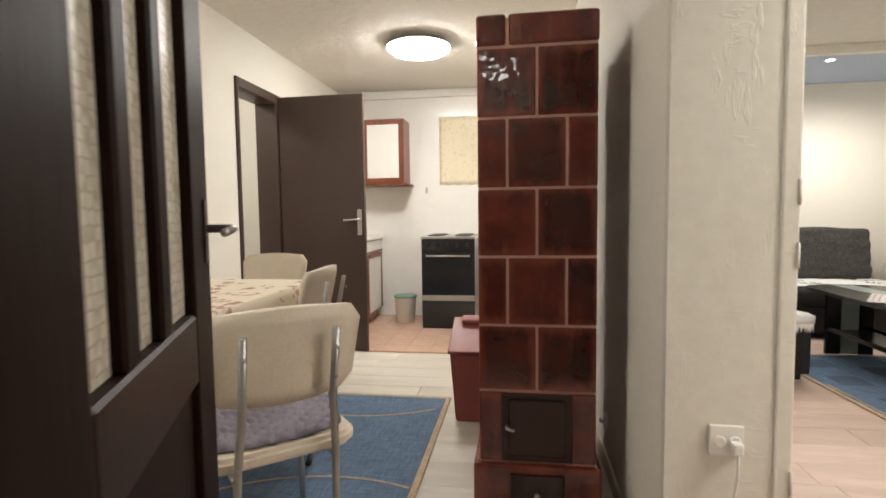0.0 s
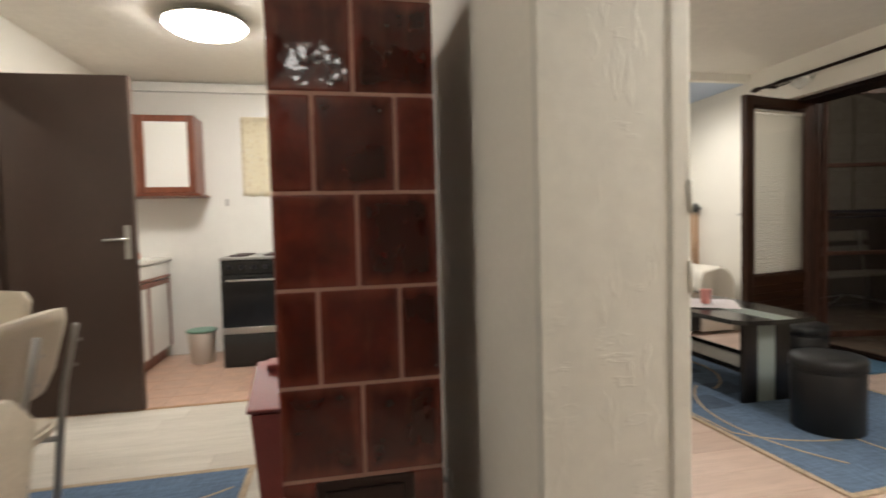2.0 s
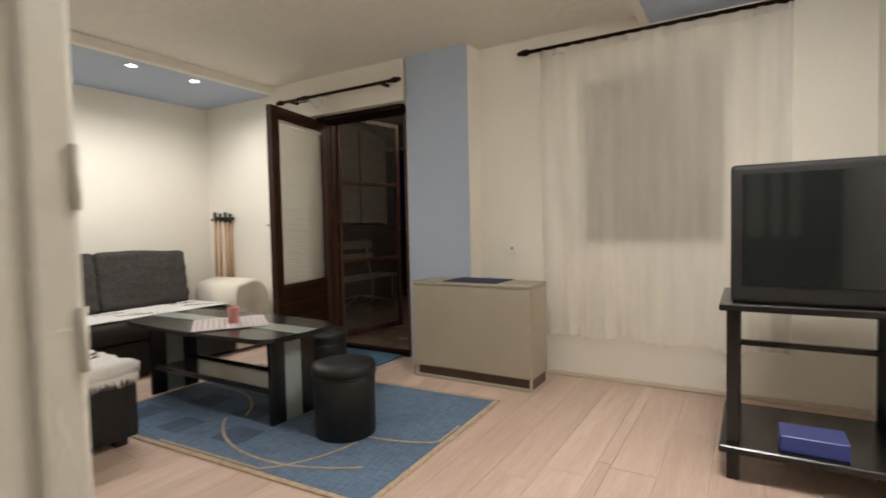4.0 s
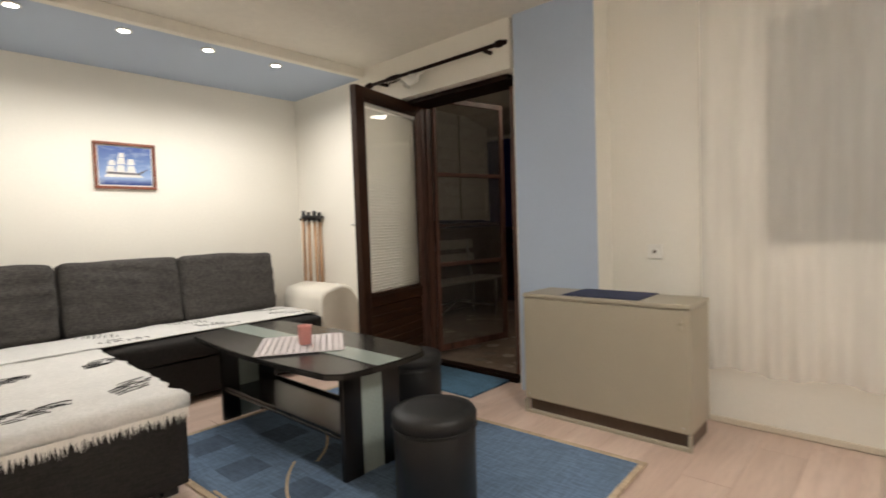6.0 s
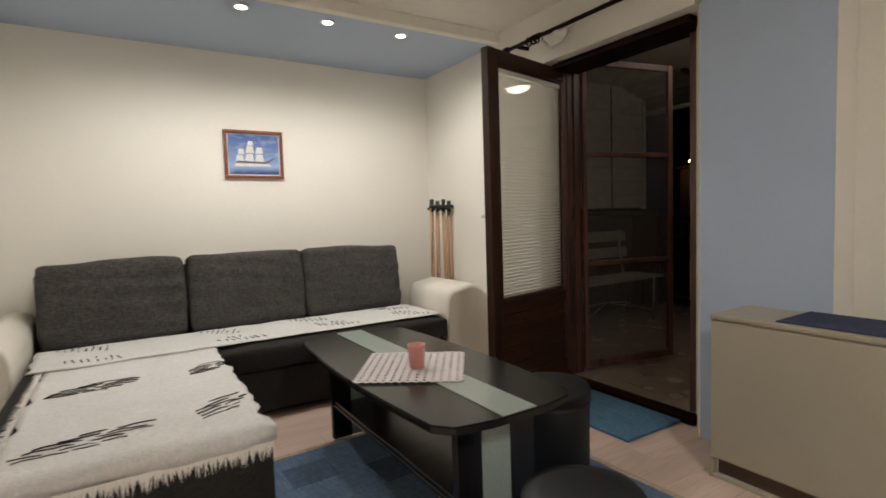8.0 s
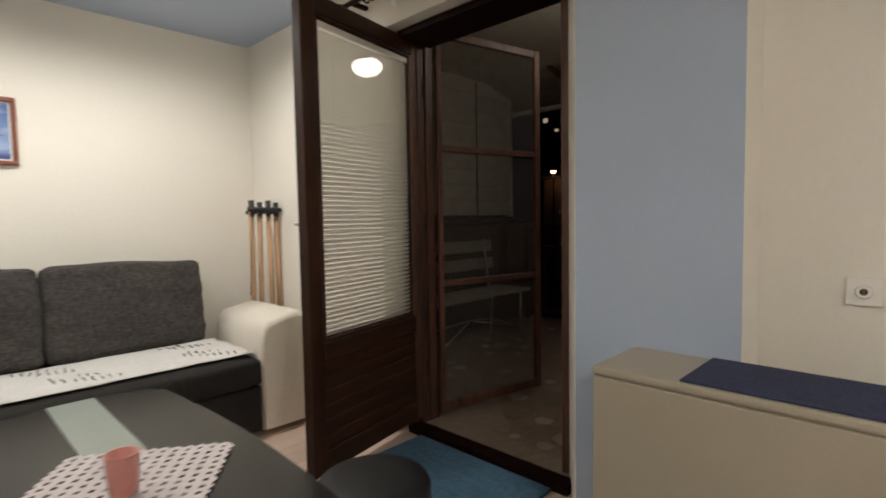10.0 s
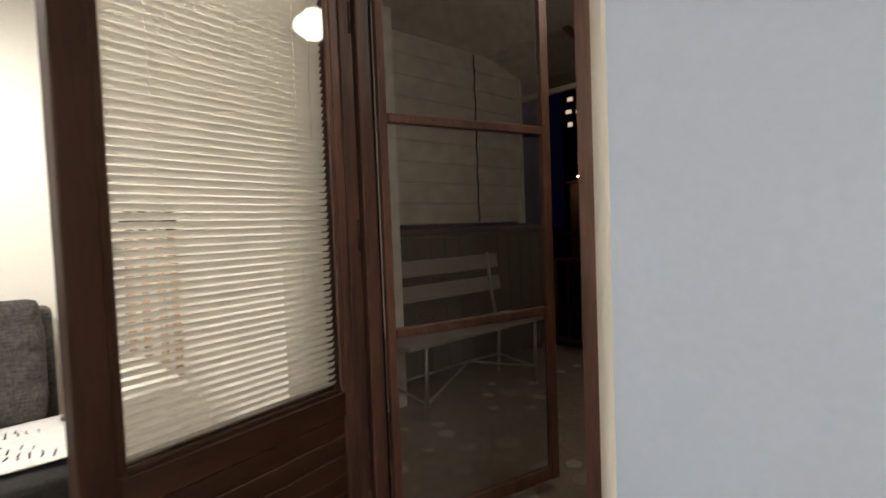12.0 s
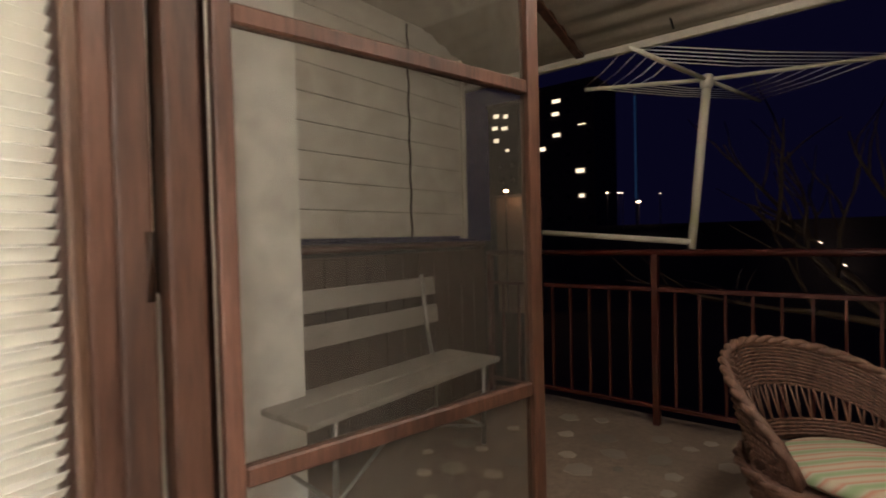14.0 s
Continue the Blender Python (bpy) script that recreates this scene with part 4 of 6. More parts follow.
def cloth(x0, y0, x1, y1, z, drop, seed, n=16, flare=0.05):
    """A cloth over a table: flat on top, with wavy hanging sides."""
    bm = bmesh.new()
    rings = []
    per = []
    for i in range(n):
        per.append((x0 + (x1 - x0) * i / n, y0, 0, -1))
    for i in range(n):
        per.append((x1, y0 + (y1 - y0) * i / n, 1, 0))
    for i in range(n):
        per.append((x1 - (x1 - x0) * i / n, y1, 0, 1))
    for i in range(n):
        per.append((x0, y1 - (y1 - y0) * i / n, -1, 0))
    for k in range(5):
        f = k / 4
        ring = []
        for i, (x, y, nx, ny) in enumerate(per):
            wob = (0.5 + 0.5 * math.sin(i * 1.3 + seed)) * flare * f + 0.004
            ring.append(bm.verts.new((x + nx * wob, y + ny * wob, z - drop * f - 0.002 * f * math.sin(i * 0.9))))
        rings.append(ring)
    for a, b in zip(rings, rings[1:]):
        for i in range(len(per)):
            j = (i + 1) % len(per)
            bm.faces.new((a[i], b[i], b[j], a[j])).smooth = True
    bm.faces.new(rings[0])
    bmesh.ops.recalc_face_normals(bm, faces=bm.faces[:])
    thicken(bm, 0.0015)
    return bm


solo("tablecloth", cloth(-1.795, 1.165, -0.925, 2.275, 0.750, 0.17, 2.0), M_TABLECLOTH, "cream oilcloth with brown flowers on the dining table", "tablecloth", at=(-1.36, 1.72, 0.748))


def dining_chair(m):
    ch = thing("dining_chair", m, "cream vinyl dining chair on bent chrome tubes", "chair", "chairs round the dining table")
    out = rounded(-0.205, -0.20, 0.205, 0.20, 0.07, 5)
    part("seat", slab(out, 0.435, 0.475, 0.012), M_VINYL, ch, smooth=False)
    # curved backrest
    bm = bmesh.new()
    grid = []
    for j in range(7):
        z = 0.60 + 0.235 * j / 6
        row = []
        for i in range(13):
            u = i / 12 * 2 - 1
            half = 0.205 - 0.02 * (1 - j / 6) - (0.03 * max(0, abs(j - 3) - 2))
            row.append(bm.verts.new((u * half, -0.215 - 0.05 * (j / 6) + 0.035 * u * u, z + 0.008 * (1 - u * u) * (1 if j > 3 else -1))))
        grid.append(row)
    for a, b in zip(grid, grid[1:]):
        for i in range(12):
            bm.faces.new((a[i], a[i + 1], b[i + 1], b[i])).smooth = True
    thicken(bm, 0.022)
    part("backrest", bm, M_VINYL, ch)
    for x in (-0.112, 0.112):
        part("back_tube", tube([(x * 1.2, -0.19, 0.0), (x * 1.15, -0.20, 0.25), (x * 1.1, -0.222, 0.45), (x, -0.245, 0.60), (x, -0.285, 0.79)], 0.0105, 10), M_CHROME, ch)
        part("leg", tube([(x * 1.35, 0.19, 0.0), (x * 1.25, 0.165, 0.25), (x * 1.15, 0.14, 0.433)], 0.0105, 10), M_CHROME, ch)
        part("side_tube", tube([(x * 1.15, 0.14, 0.424), (x * 1.15, -0.212, 0.424)], 0.0095, 8), M_CHROME, ch)
        for z in (0.66, 0.74):
            part("screw", turned(lathe([(0.003, 0), (0.006, 0.001), (0.003, 0.004)], 10), pose(x, -0.265 - (z - 0.6) * 0.2, z, 90)), M_STEEL, ch)
    for x, y in ((-0.15, -0.19), (0.15, -0.19), (-0.169, 0.19), (0.169, 0.19)):
        part("foot", lathe([(0.012, 0.0), (0.014, 0.002), (0.013, 0.02)], 10), M_BLACKMETAL, ch).location = (x, y, 0)
    return ch


chair = dining_chair(pose(-0.636, 1.205, 0.0, 0, 0, 40.5))
for m in (pose(-1.0, 2.0, 0.0, 0, 0, 92), pose(-1.37, 2.55, 0.0, 0, 0, 183)):
    copy_thing(chair, m)

# quilted seat pad
bm = bmesh.new()
N = 52
g = [[bm.verts.new(((i / N - 0.5) * 0.39, (j / N - 0.5) * 0.36, 0.0)) for i in range(N + 1)] for j in range(N + 1)]
for row in g:
    for v in row:
        x, y = v.co.x, v.co.y
        s = max(abs(x) / 0.195, abs(y) / 0.18)
        k = 1.0 - 0.16 * max(0, (abs(x) / 0.195) ** 2 * (abs(y) / 0.18) ** 2)
        puff = abs(math.sin((x + y) * 62)) * abs(math.sin((x - y) * 62))
        v.co = Vector((x * k, y * k, 0.006 + 0.024 * puff ** 0.45 * (1 if s < 0.97 else 0)))
for j in range(N):
    for i in range(N):
        bm.faces.new((g[j][i], g[j][i + 1], g[j + 1][i + 1], g[j + 1][i])).smooth = True
thicken(bm, 0.010)
pad = solo("seat_pad", bm, M_LILAC, "lilac quilted seat pad on a dining chair", "cushion")
pad.matrix_world = pose(-0.636, 1.205, 0.477, 0, 0, 40.5)

# ---- kitchen ----
cooker = thing("cooker", pose(-0.558, 4.82, 0), "black electric cooker with a glass oven door", "cooker")
part("body", bx(-0.25, -0.29, 0.0, 0.25, 0.30, 0.845, 0.006, 2), M_OVEN, cooker)
part("hob", bx(-0.255, -0.31, 0.8455, 0.255, 0.30, 0.868, 0.004), M_STEEL, cooker)
for x in (-0.13, 0.13):
    for y in (-0.15, 0.13):
        part("hotplate", lathe([(0.075, 0), (0.08, 0.004), (0.075, 0.012)], 24), M_IRON, cooker).location = (x, y, 0.8685)
part("control_panel", bx(-0.248, -0.305, 0.735, 0.248, -0.2905, 0.842, 0.004), M_OVEN, cooker)
for i in range(5):
    part("knob", turned(lathe([(0.016, 0), (0.018, 0.012), (0.014, 0.02)], 16), pose(-0.18 + i * 0.09, -0.3055, 0.79, 90)), M_BLACKMETAL, cooker)
od = part("oven_door", bx(-0.248, -0.31, 0.27, 0.248, -0.2905, 0.728, 0.005, 2), M_OVEN, cooker, "dark glass oven door")
part("handle", tube([(-0.20, -0.31, 0.69), (-0.20, -0.345, 0.69), (0.20, -0.345, 0.69), (0.20, -0.31, 0.69)], 0.008, 8), M_STEEL, od)
part("trim", bx(-0.248, -0.314, 0.27, 0.248, -0.3105, 0.32, 0.001), M_STEEL, od, "pale metal strip")
part("drawer", bx(-0.248, -0.306, 0.03, 0.248, -0.2905, 0.262, 0.005, 2), M_OVEN, cooker)


def base_cabinet(y0, y1):
    c = thing("base_cabinet", pose(-1.57, (y0 + y1) / 2, 0), "white base cabinet with brown edged doors", "cabinet", "kitchen base cabinets")
    h = (y1 - y0) / 2
    part("body", bx(-0.225, -h + 0.001, 0.1, 0.205, h - 0.001, 0.83), M_WHITE, c)
    part("plinth", bx(-0.225, -h + 0.001, 0.0, 0.17, h - 0.001, 0.0995), M_CABWOOD, c)
    dr = part("drawer_front", bx(0.2055, -h + 0.004, 0.70, 0.223, h - 0.004, 0.82, 0.003), M_WHITE, c)
    part("handle", bx(0.2235, -h + 0.006, 0.70, 0.236, h - 0.006, 0.722, 0.003), M_CABWOOD, dr, "brown wooden grip")
    d = part("door", bx(0.2055, -h + 0.004, 0.11, 0.223, h - 0.004, 0.69, 0.003), M_WHITE, c)
    part("edge", bx(0.2235, h - 0.05, 0.11, 0.229, h - 0.006, 0.69, 0.002), M_CABWOOD, d, "brown wooden edge")
    part("edge", bx(0.2235, -h + 0.006, 0.65, 0.229, h - 0.051, 0.69, 0.002), M_CABWOOD, d, "brown wooden edge")
    return c


for y0, y1 in ((3.80, 4.20), (4.20, 4.62), (4.62, 5.10)):
    base_cabinet(y0, y1)
solo("worktop", bx(-1.798, 3.79, 0.831, -1.335, 5.145, 0.868, 0.005), M_WHITE, "white kitchen worktop on the base cabinets", "worktop", at=(-1.57, 4.45, 0.831))
solo("folded_towel", soft_box(-1.52, 4.25, 0.869, -1.36, 4.55, 0.935, 0.01, 5, 0.02, lump=0.008), surface("salmon_towel", (0.75, 0.33, 0.22), 0.95, fine=120, relief=0.4), "folded salmon towel on the kitchen worktop", "towel", at=(-1.44, 4.4, 0.869))

cab = thing("wall_cabinet", pose(-1.382, 5.0, 1.37), "cherry wood wall cabinet with pale glass doors", "cabinet")
part("body", bx(-0.40, -0.13, 0.02, 0.345, 0.149, 0.66, 0.003), M_CABWOOD, cab)
part("shelf", bx(-0.42, -0.18, 0.0, 0.385, 0.149, 0.0195, 0.004), M_CABWOOD, cab)
for a, b in ((-0.398, -0.085), (-0.081, 0.345)):
    d = part("door", bx(a, -0.15, 0.025, a + 0.05, -0.1305, 0.655, 0.004), M_CABWOOD, cab)
    part("frame", bx(b - 0.05, -0.15, 0.025, b, -0.1305, 0.655, 0.004), M_CABWOOD, d)
    part("frame", bx(a + 0.0505, -0.15, 0.025, b - 0.0505, -0.1305, 0.075, 0.004), M_CABWOOD, d)
    part("frame", bx(a + 0.0505, -0.15, 0.605, b - 0.0505, -0.1305, 0.655, 0.004), M_CABWOOD, d)
    part("pane", bx(a + 0.051, -0.142, 0.076, b - 0.051, -0.134, 0.604), M_WHITE, d, "milky white glass pane")

tb = thing("waste_bin", pose(-1.03, 4.80, 0), "white plastic bin with a green rim", "waste bin")
part("body", lathe([(0.085, 0.0), (0.09, 0.004), (0.108, 0.25), (0.112, 0.262), (0.104, 0.262)], 28), M_WHITE, tb)
part("rim", lathe([(0.109, 0.255), (0.117, 0.262), (0.117, 0.272), (0.107, 0.276)], 28), surface("green_bag", (0.18, 0.32, 0.24), 0.5), tb, "pale green bin bag rim")

bm = bmesh.new()
g = [[bm.verts.new((-0.72 + 0.44 * i / 14, 5.1435 - 0.004 * math.sin(i * 1.1) * (1 - j / 14), 1.38 + 0.70 * j / 14 + (0.006 * math.sin(i * 1.7) if j == 0 else 0))) for i in range(15)] for j in range(15)]
for j in range(14):
    for i in range(14):
        bm.faces.new((g[j][i], g[j][i + 1], g[j + 1][i + 1], g[j + 1][i])).smooth = True
thicken(bm, 0.002)
solo("wall_cloth", bm, patterned_cloth("embroidered_linen", (0.76, 0.68, 0.50), ((0.66, 0.55, 0.36), (0.78, 0.73, 0.6)), 30, 0.45), "yellowish embroidered cloth hanging above the cooker", "wall hanging", at=(-0.5, 5.14, 1.7))

hook = thing("wall_hook", pose(-0.86, 5.149, 1.33), "small grey metal hook on the kitchen wall", "hook")
part("plate", bx(-0.012, -0.006, -0.03, 0.012, -0.0005, 0.03, 0.003), M_STEEL, hook)
part("prong", tube([(0, -0.006, 0.01), (0, -0.03, 0.0), (0, -0.035, -0.02), (0, -0.045, 0.0)], 0.004, 8), M_STEEL, hook)

# ---- living room ----
rug = thing("living_rug", pose(2.575, 2.90, 0, 0, 0, 2.2), "blue rug with darker blocks and tan curved lines", "rug")
RW, RL = 0.66, 1.02
part("rug_field", bx(-RW + 0.03, -RL + 0.03, 0.001, RW - 0.03, RL - 0.03, 0.009, 0.002), M_RUGBLUE, rug)
for a in ((-RW, -RL, RW, -RL + 0.029), (-RW, RL - 0.029, RW, RL), (-RW, -RL + 0.0295, -RW + 0.029, RL - 0.0295), (RW - 0.029, -RL + 0.0295, RW, RL - 0.0295)):
    part("binding", bx(a[0], a[1], 0.001, a[2], a[3], 0.010, 0.002), M_RUGTAN, rug)
for i, (x, y, w, h) in enumerate(((-0.42, 0.78, 0.20, 0.18), (-0.10, 0.60, 0.18, 0.2), (-0.44, 0.40, 0.18, 0.18), (-0.12, 0.18, 0.2, 0.2), (0.3, 0.42, 0.2, 0.2), (0.33, -0.1, 0.2, 0.22), (-0.4, 0.0, 0.18, 0.2))):
    part("woven_block", bx(x - w / 2, y - h / 2, 0.0092, x + w / 2, y + h / 2, 0.0102), M_RUGDARK, rug, "darker blue woven block")
for pts in (arc(-0.15, 0.0, 0.62, 150, 265), arc(0.25, -0.35, 0.80, 130, 215), arc(0.62, -0.62, 0.75, 150, 235), arc(-0.5, 0.7, 0.6, -60, 20)):
    part("woven_line", ribbon([(max(-RW + 0.04, min(RW - 0.04, x)), max(-RL + 0.04, min(RL - 0.04, y))) for x, y in pts], 0.013, 0.0122), M_RUGTAN, rug)

solo("door_mat", bx(3.47, 3.06, 0.001, 3.885, 3.83, 0.016, 0.005, 2), M_MAT, "teal blue mat before the balcony door", "mat", at=(3.7, 3.4, 0.001))

# corner sofa
sofa = thing("corner_sofa", pose(2.2, 4.7, 0), "charcoal corner sofa with white leatherette arms", "sofa")


def W(bm, o=(2.2, 4.7, 0)):
    bmesh.ops.translate(bm, verts=bm.verts, vec=[-k for k in o])
    return bm


part("base", W(bx(1.045, 4.44, 0.035, 3.345, 5.36, 0.27, 0.012, 2)), M_SOFABASE, sofa)
part("seat", W(soft_box(1.895, 4.425, 0.2705, 3.35, 5.10, 0.415, 0.008, 8, 0.03)), M_SOFABASE, sofa)
part("chaise", W(soft_box(1.045, 3.265, 0.035, 1.893, 5.10, 0.415, 0.008, 8, 0.025)), M_SOFABASE, sofa)
part("back_frame", W(bx(1.045, 5.20, 0.2705, 3.345, 5.37, 0.84, 0.02, 2)), M_GREY, sofa)
for x in (1.12, 1.82):
    part("foot", W(bx(x - 0.03, 3.30, 0.0, x + 0.03, 3.36, 0.036, 0.004)), M_BLACKMETAL, sofa)
for x in (1.2, 3.2):
    part("foot", W(bx(x - 0.03, 5.28, 0.0, x + 0.03, 5.34, 0.036, 0.004)), M_BLACKMETAL, sofa)


def roll_arm(x0, x1, y0, y1, out):
    """An arm drawn in x and z: square inside, its outer top corner broadly rounded, the front edge softened."""
    w = x1 - x0
    r = min(0.17, w * 0.62)
    prof = [(0.0, 0.03), (0.0, 0.52), (0.012, 0.57), (0.04, 0.60)]
    for i in range(11):
        a = radians(90 - 90 * i / 10)
        prof.append((w - r + r * math.cos(a), 0.63 - r + r * math.sin(a)))
    prof += [(w, 0.25), (w * 0.97, 0.03)]
    cx = w / 2
    bm = bmesh.new()
    rings = []
    for dy, k in ((0.0, 0.90), (0.006, 0.95), (0.02, 0.985), (0.05, 1.0), ((y1 - y0) * 0.5, 1.0), (y1 - y0, 1.0)):
        ring = []
        for px, pz in prof:
            q = cx + (px - cx) * k
            ring.append(bm.verts.new((x0 + (q if out > 0 else w - q), y0 + dy, 0.03 + (pz - 0.03) * (0.5 + 0.5 * k))))
        rings.append(ring)
    m = len(prof)
    for a, b in zip(rings, rings[1:]):
        for i in range(m):
            bm.faces.new((a[i], a[(i + 1) % m], b[(i + 1) % m], b[i])).smooth = True
    bm.faces.new(rings[0])
    bm.faces.new(rings[-1][::-1])
    bmesh.ops.recalc_face_normals(bm, faces=bm.faces[:])
    return bm


part("arm", W(roll_arm(3.352, 3.72, 4.44, 4.985, 1)), M_WHITE_LEATHER, sofa, "white leatherette rolled arm")
part("arm", W(roll_arm(0.80, 1.043, 4.42, 5.36, -1)), M_WHITE_LEATHER, sofa, "white leatherette rolled arm")


def back_cushion(x0, x1, seed):
    bm = soft_box(-(x1 - x0) / 2, -0.085, 0, (x1 - x0) / 2, 0.085, 0.475, 0.016, 22, 0.026, lump=0.008, seed=seed)
    for v in bm.verts:
        if v.co.z > 0.4:
            v.co.z += 0.02 * noise.noise(Vector((v.co.x * 3, seed, 0)))
        edge = max(0.0, abs(v.co.x) / ((x1 - x0) / 2) - 0.72) / 0.28
        v.co.y += 0.007 * edge * math.sin(v.co.z * 55 + seed)
        v.co.y += 0.0095 * noise.noise(Vector((v.co.x * 3.5 + seed, v.co.z * 21, seed))) + 0.003 * noise.noise(Vector((v.co.x * 9, v.co.z * 44, seed + 5)))
    ob = solo("back_cushion", bm, M_GREY, "charcoal woven back cushion leaning on the sofa", "cushion", group="sofa back cushions", smooth=True)
    ob.matrix_world = pose((x0 + x1) / 2, 5.075, 0.425, -9)
    return ob


for i, (a, b) in enumerate(((1.075, 1.80), (1.83, 2.545), (2.56, 3.29))):
    back_cushion(a, b, i * 3.1)


def throw(x0, y0, x1, y1, z, nx, ny, front=0.0, seed=0):
    """A wool throw lying on the seat, its rim ruffled, hanging a little over the front."""
    bm = bmesh.new()
    g = []
    for j in range(ny + 1):
        row = []
        for i in range(nx + 1):
            x, y = x0 + (x1 - x0) * i / nx, y0 + (y1 - y0) * j / ny
            e = 0.034 * noise.noise(Vector((x * 9, y * 9, seed)))
            zz = z + 0.005 * noise.noise(Vector((x * 7, y * 7, seed + 4))) + 0.006
            if front and j < front:
                zz -= 0.010 if j == front - 1 else 0.062
                y = y0 - 0.010 * (front - j) ** 0.5
            if i in (0, nx):
                x += e
            if j in (0, ny):
                y += e * 0.4
            row.append(bm.verts.new((x, y, zz)))
        g.append(row)
    for j in range(ny):
        for i in range(nx):
            bm.faces.new((g[j][i], g[j][i + 1], g[j + 1][i + 1], g[j + 1][i])).smooth = True
    thicken(bm, 0.006)
    return bm


def sprigs(spots, z, seed, lanes=6, gap=0.027, stroke=0.13):
    """Woven motifs: each a slanting bunch of long jagged strokes in loose lanes, fraying at both ends."""
    rng = random.Random(seed)
    bm = None
    for cx, cy, half, tilt in spots:
        c, sn = math.cos(tilt), math.sin(tilt)
        mid = (lanes - 1) / 2
        for lane in range(lanes):
            v = (lane - mid) * gap + rng.uniform(-0.004, 0.004)
            reach = half * (1.0 - 0.35 * abs(lane - mid) / mid) * rng.uniform(0.8, 1.0)
            shift = 0.16 * half * (lane - mid)
            u = -reach
            while u < reach - 0.012:
                ln = min(rng.uniform(0.6, 1.3) * stroke, reach - u + 0.02)
                n = max(2, int(ln / 0.022))
                pts = []
                for k in range(n + 1):
                    f = k / n
                    w = v + 0.10 * (u + ln * f) + rng.uniform(-0.0055, 0.0055)
                    p = u + ln * f + shift
                    pts.append((cx + p * c - w * sn, cy + p * sn + w * c, z + (0.0012 if 0 < k < n else -0.001)))
                bm = tube(pts, rng.uniform(0.0019, 0.0030), 5, bm)
                u += ln + rng.uniform(0.004, 0.05)
    return bm


def fringe(pts, outward, seed, count, length=0.05):
    """Loose wool ends along an edge."""
    rng = random.Random(seed)
    bm = bmesh.new()
    for k in range(count):
        f = k / count * (len(pts) - 1)
        i = int(f)
        p = Vector(pts[i]).lerp(Vector(pts[i + 1]), f - i)
        o = Vector(outward) + Vector((rng.uniform(-0.5, 0.5), rng.uniform(-0.5, 0.5), 0))
        ln = length * rng.uniform(0.5, 1.3)
        s = Vector((-outward[1], outward[0], 0)).normalized() * 0.0035
        q = p + o.normalized() * ln * 0.6 + Vector((0, 0, -ln * 0.6 if outward[2] < 0 else 0.002))
        a, b, c = bm.verts.new(p - s), bm.verts.new(p + s), bm.verts.new(q)
        d = bm.verts.new(p + Vector((0, 0, 0.004)))
        bm.faces.new((a, b, c))
        bm.faces.new((a, d, c))
        bm.faces.new((b, c, d))
    return bm


th = thing("wool_throw", pose(1.5, 4.0, 0.42), "white wool throw with black strokes over the chaise", "throw blanket")
part("cloth", W(throw(1.135, 3.262, 1.885, 4.62, 0.420, 26, 44, 2, 1), (1.5, 4.0, 0.42)), M_THROW, th)
part("fringe", W(fringe([(1.135, 3.247, 0.367), (1.5, 3.247, 0.365), (1.885, 3.247, 0.366)], (0, -0.35, -1), 3, 300, 0.042), (1.5, 4.0, 0.42)), M_FRINGE, th)["kind"] = "stuff"
part("fringe", W(fringe([(1.137, 3.27, 0.424), (1.135, 4.6, 0.424)], (-1, 0, 0), 4, 300, 0.05), (1.5, 4.0, 0.42)), M_FRINGE, th)["kind"] = "stuff"
part("stitching", W(sprigs(((1.355, 3.47, 0.18, -0.10), (1.765, 3.55, 0.10, 0.3), (1.36, 4.11, 0.17, -0.12), (1.79, 4.13, 0.09, 0.1)), 0.4285, 7), (1.5, 4.0, 0.42)), M_STITCH, th, "black wool strokes in loose rows")["kind"] = "stuff"
th = thing("wool_throw", pose(2.5, 4.7, 0.42), "white wool throw with black strokes along the sofa seat", "throw blanket")
part("cloth", W(throw(1.06, 4.52, 3.34, 5.0, 0.430, 60, 14, 0, 5), (2.5, 4.7, 0.42)), M_THROW, th)
part("fringe", W(fringe([(3.34, 4.53, 0.432), (3.34, 4.98, 0.432)], (1, 0, -0.4), 5, 70, 0.05), (2.5, 4.7, 0.42)), M_FRINGE, th)["kind"] = "stuff"
part("fringe", W(fringe([(1.9, 4.52, 0.434), (3.34, 4.52, 0.434)], (0, -1, 0), 6, 320, 0.035), (2.5, 4.7, 0.42)), M_FRINGE, th)["kind"] = "stuff"

part("stitching", W(sprigs(((1.27, 4.92, 0.07, 1.45), (1.33, 4.62, 0.05, 1.6), (1.97, 4.90, 0.07, 1.2), (2.04, 4.63, 0.06, 1.7), (2.52, 4.90, 0.07, 1.35), (2.64, 4.65, 0.065, 1.5), (3.17, 4.66, 0.07, 1.3), (3.14, 4.91, 0.06, 1.5)), 0.4385, 8, 8, 0.033, 0.055), (2.5, 4.7, 0.42)), M_STITCH, th, "black wool strokes in loose rows")["kind"] = "stuff"

# coffee table
ct = thing("coffee_table", pose(2.485, 3.37, 0), "black coffee table with a frosted glass strip", "coffee table")
top = []
HWX, HLY = 0.295, 0.685
for i in range(13):
    f = i / 12
    top.append((HWX + 0.035 * math.sin(math.pi * f) - 0.02, -HLY + 0.07 + (2 * HLY - 0.14) * f))
top += [(HWX - 0.07, HLY - 0.01), (0.10, HLY + 0.012), (-0.10, HLY + 0.012), (-HWX + 0.07, HLY - 0.01)]
for i in range(13):
    f = 1 - i / 12
    top.append((-HWX - 0.035 * math.sin(math.pi * f) + 0.02, -HLY + 0.07 + (2 * HLY - 0.14) * f))
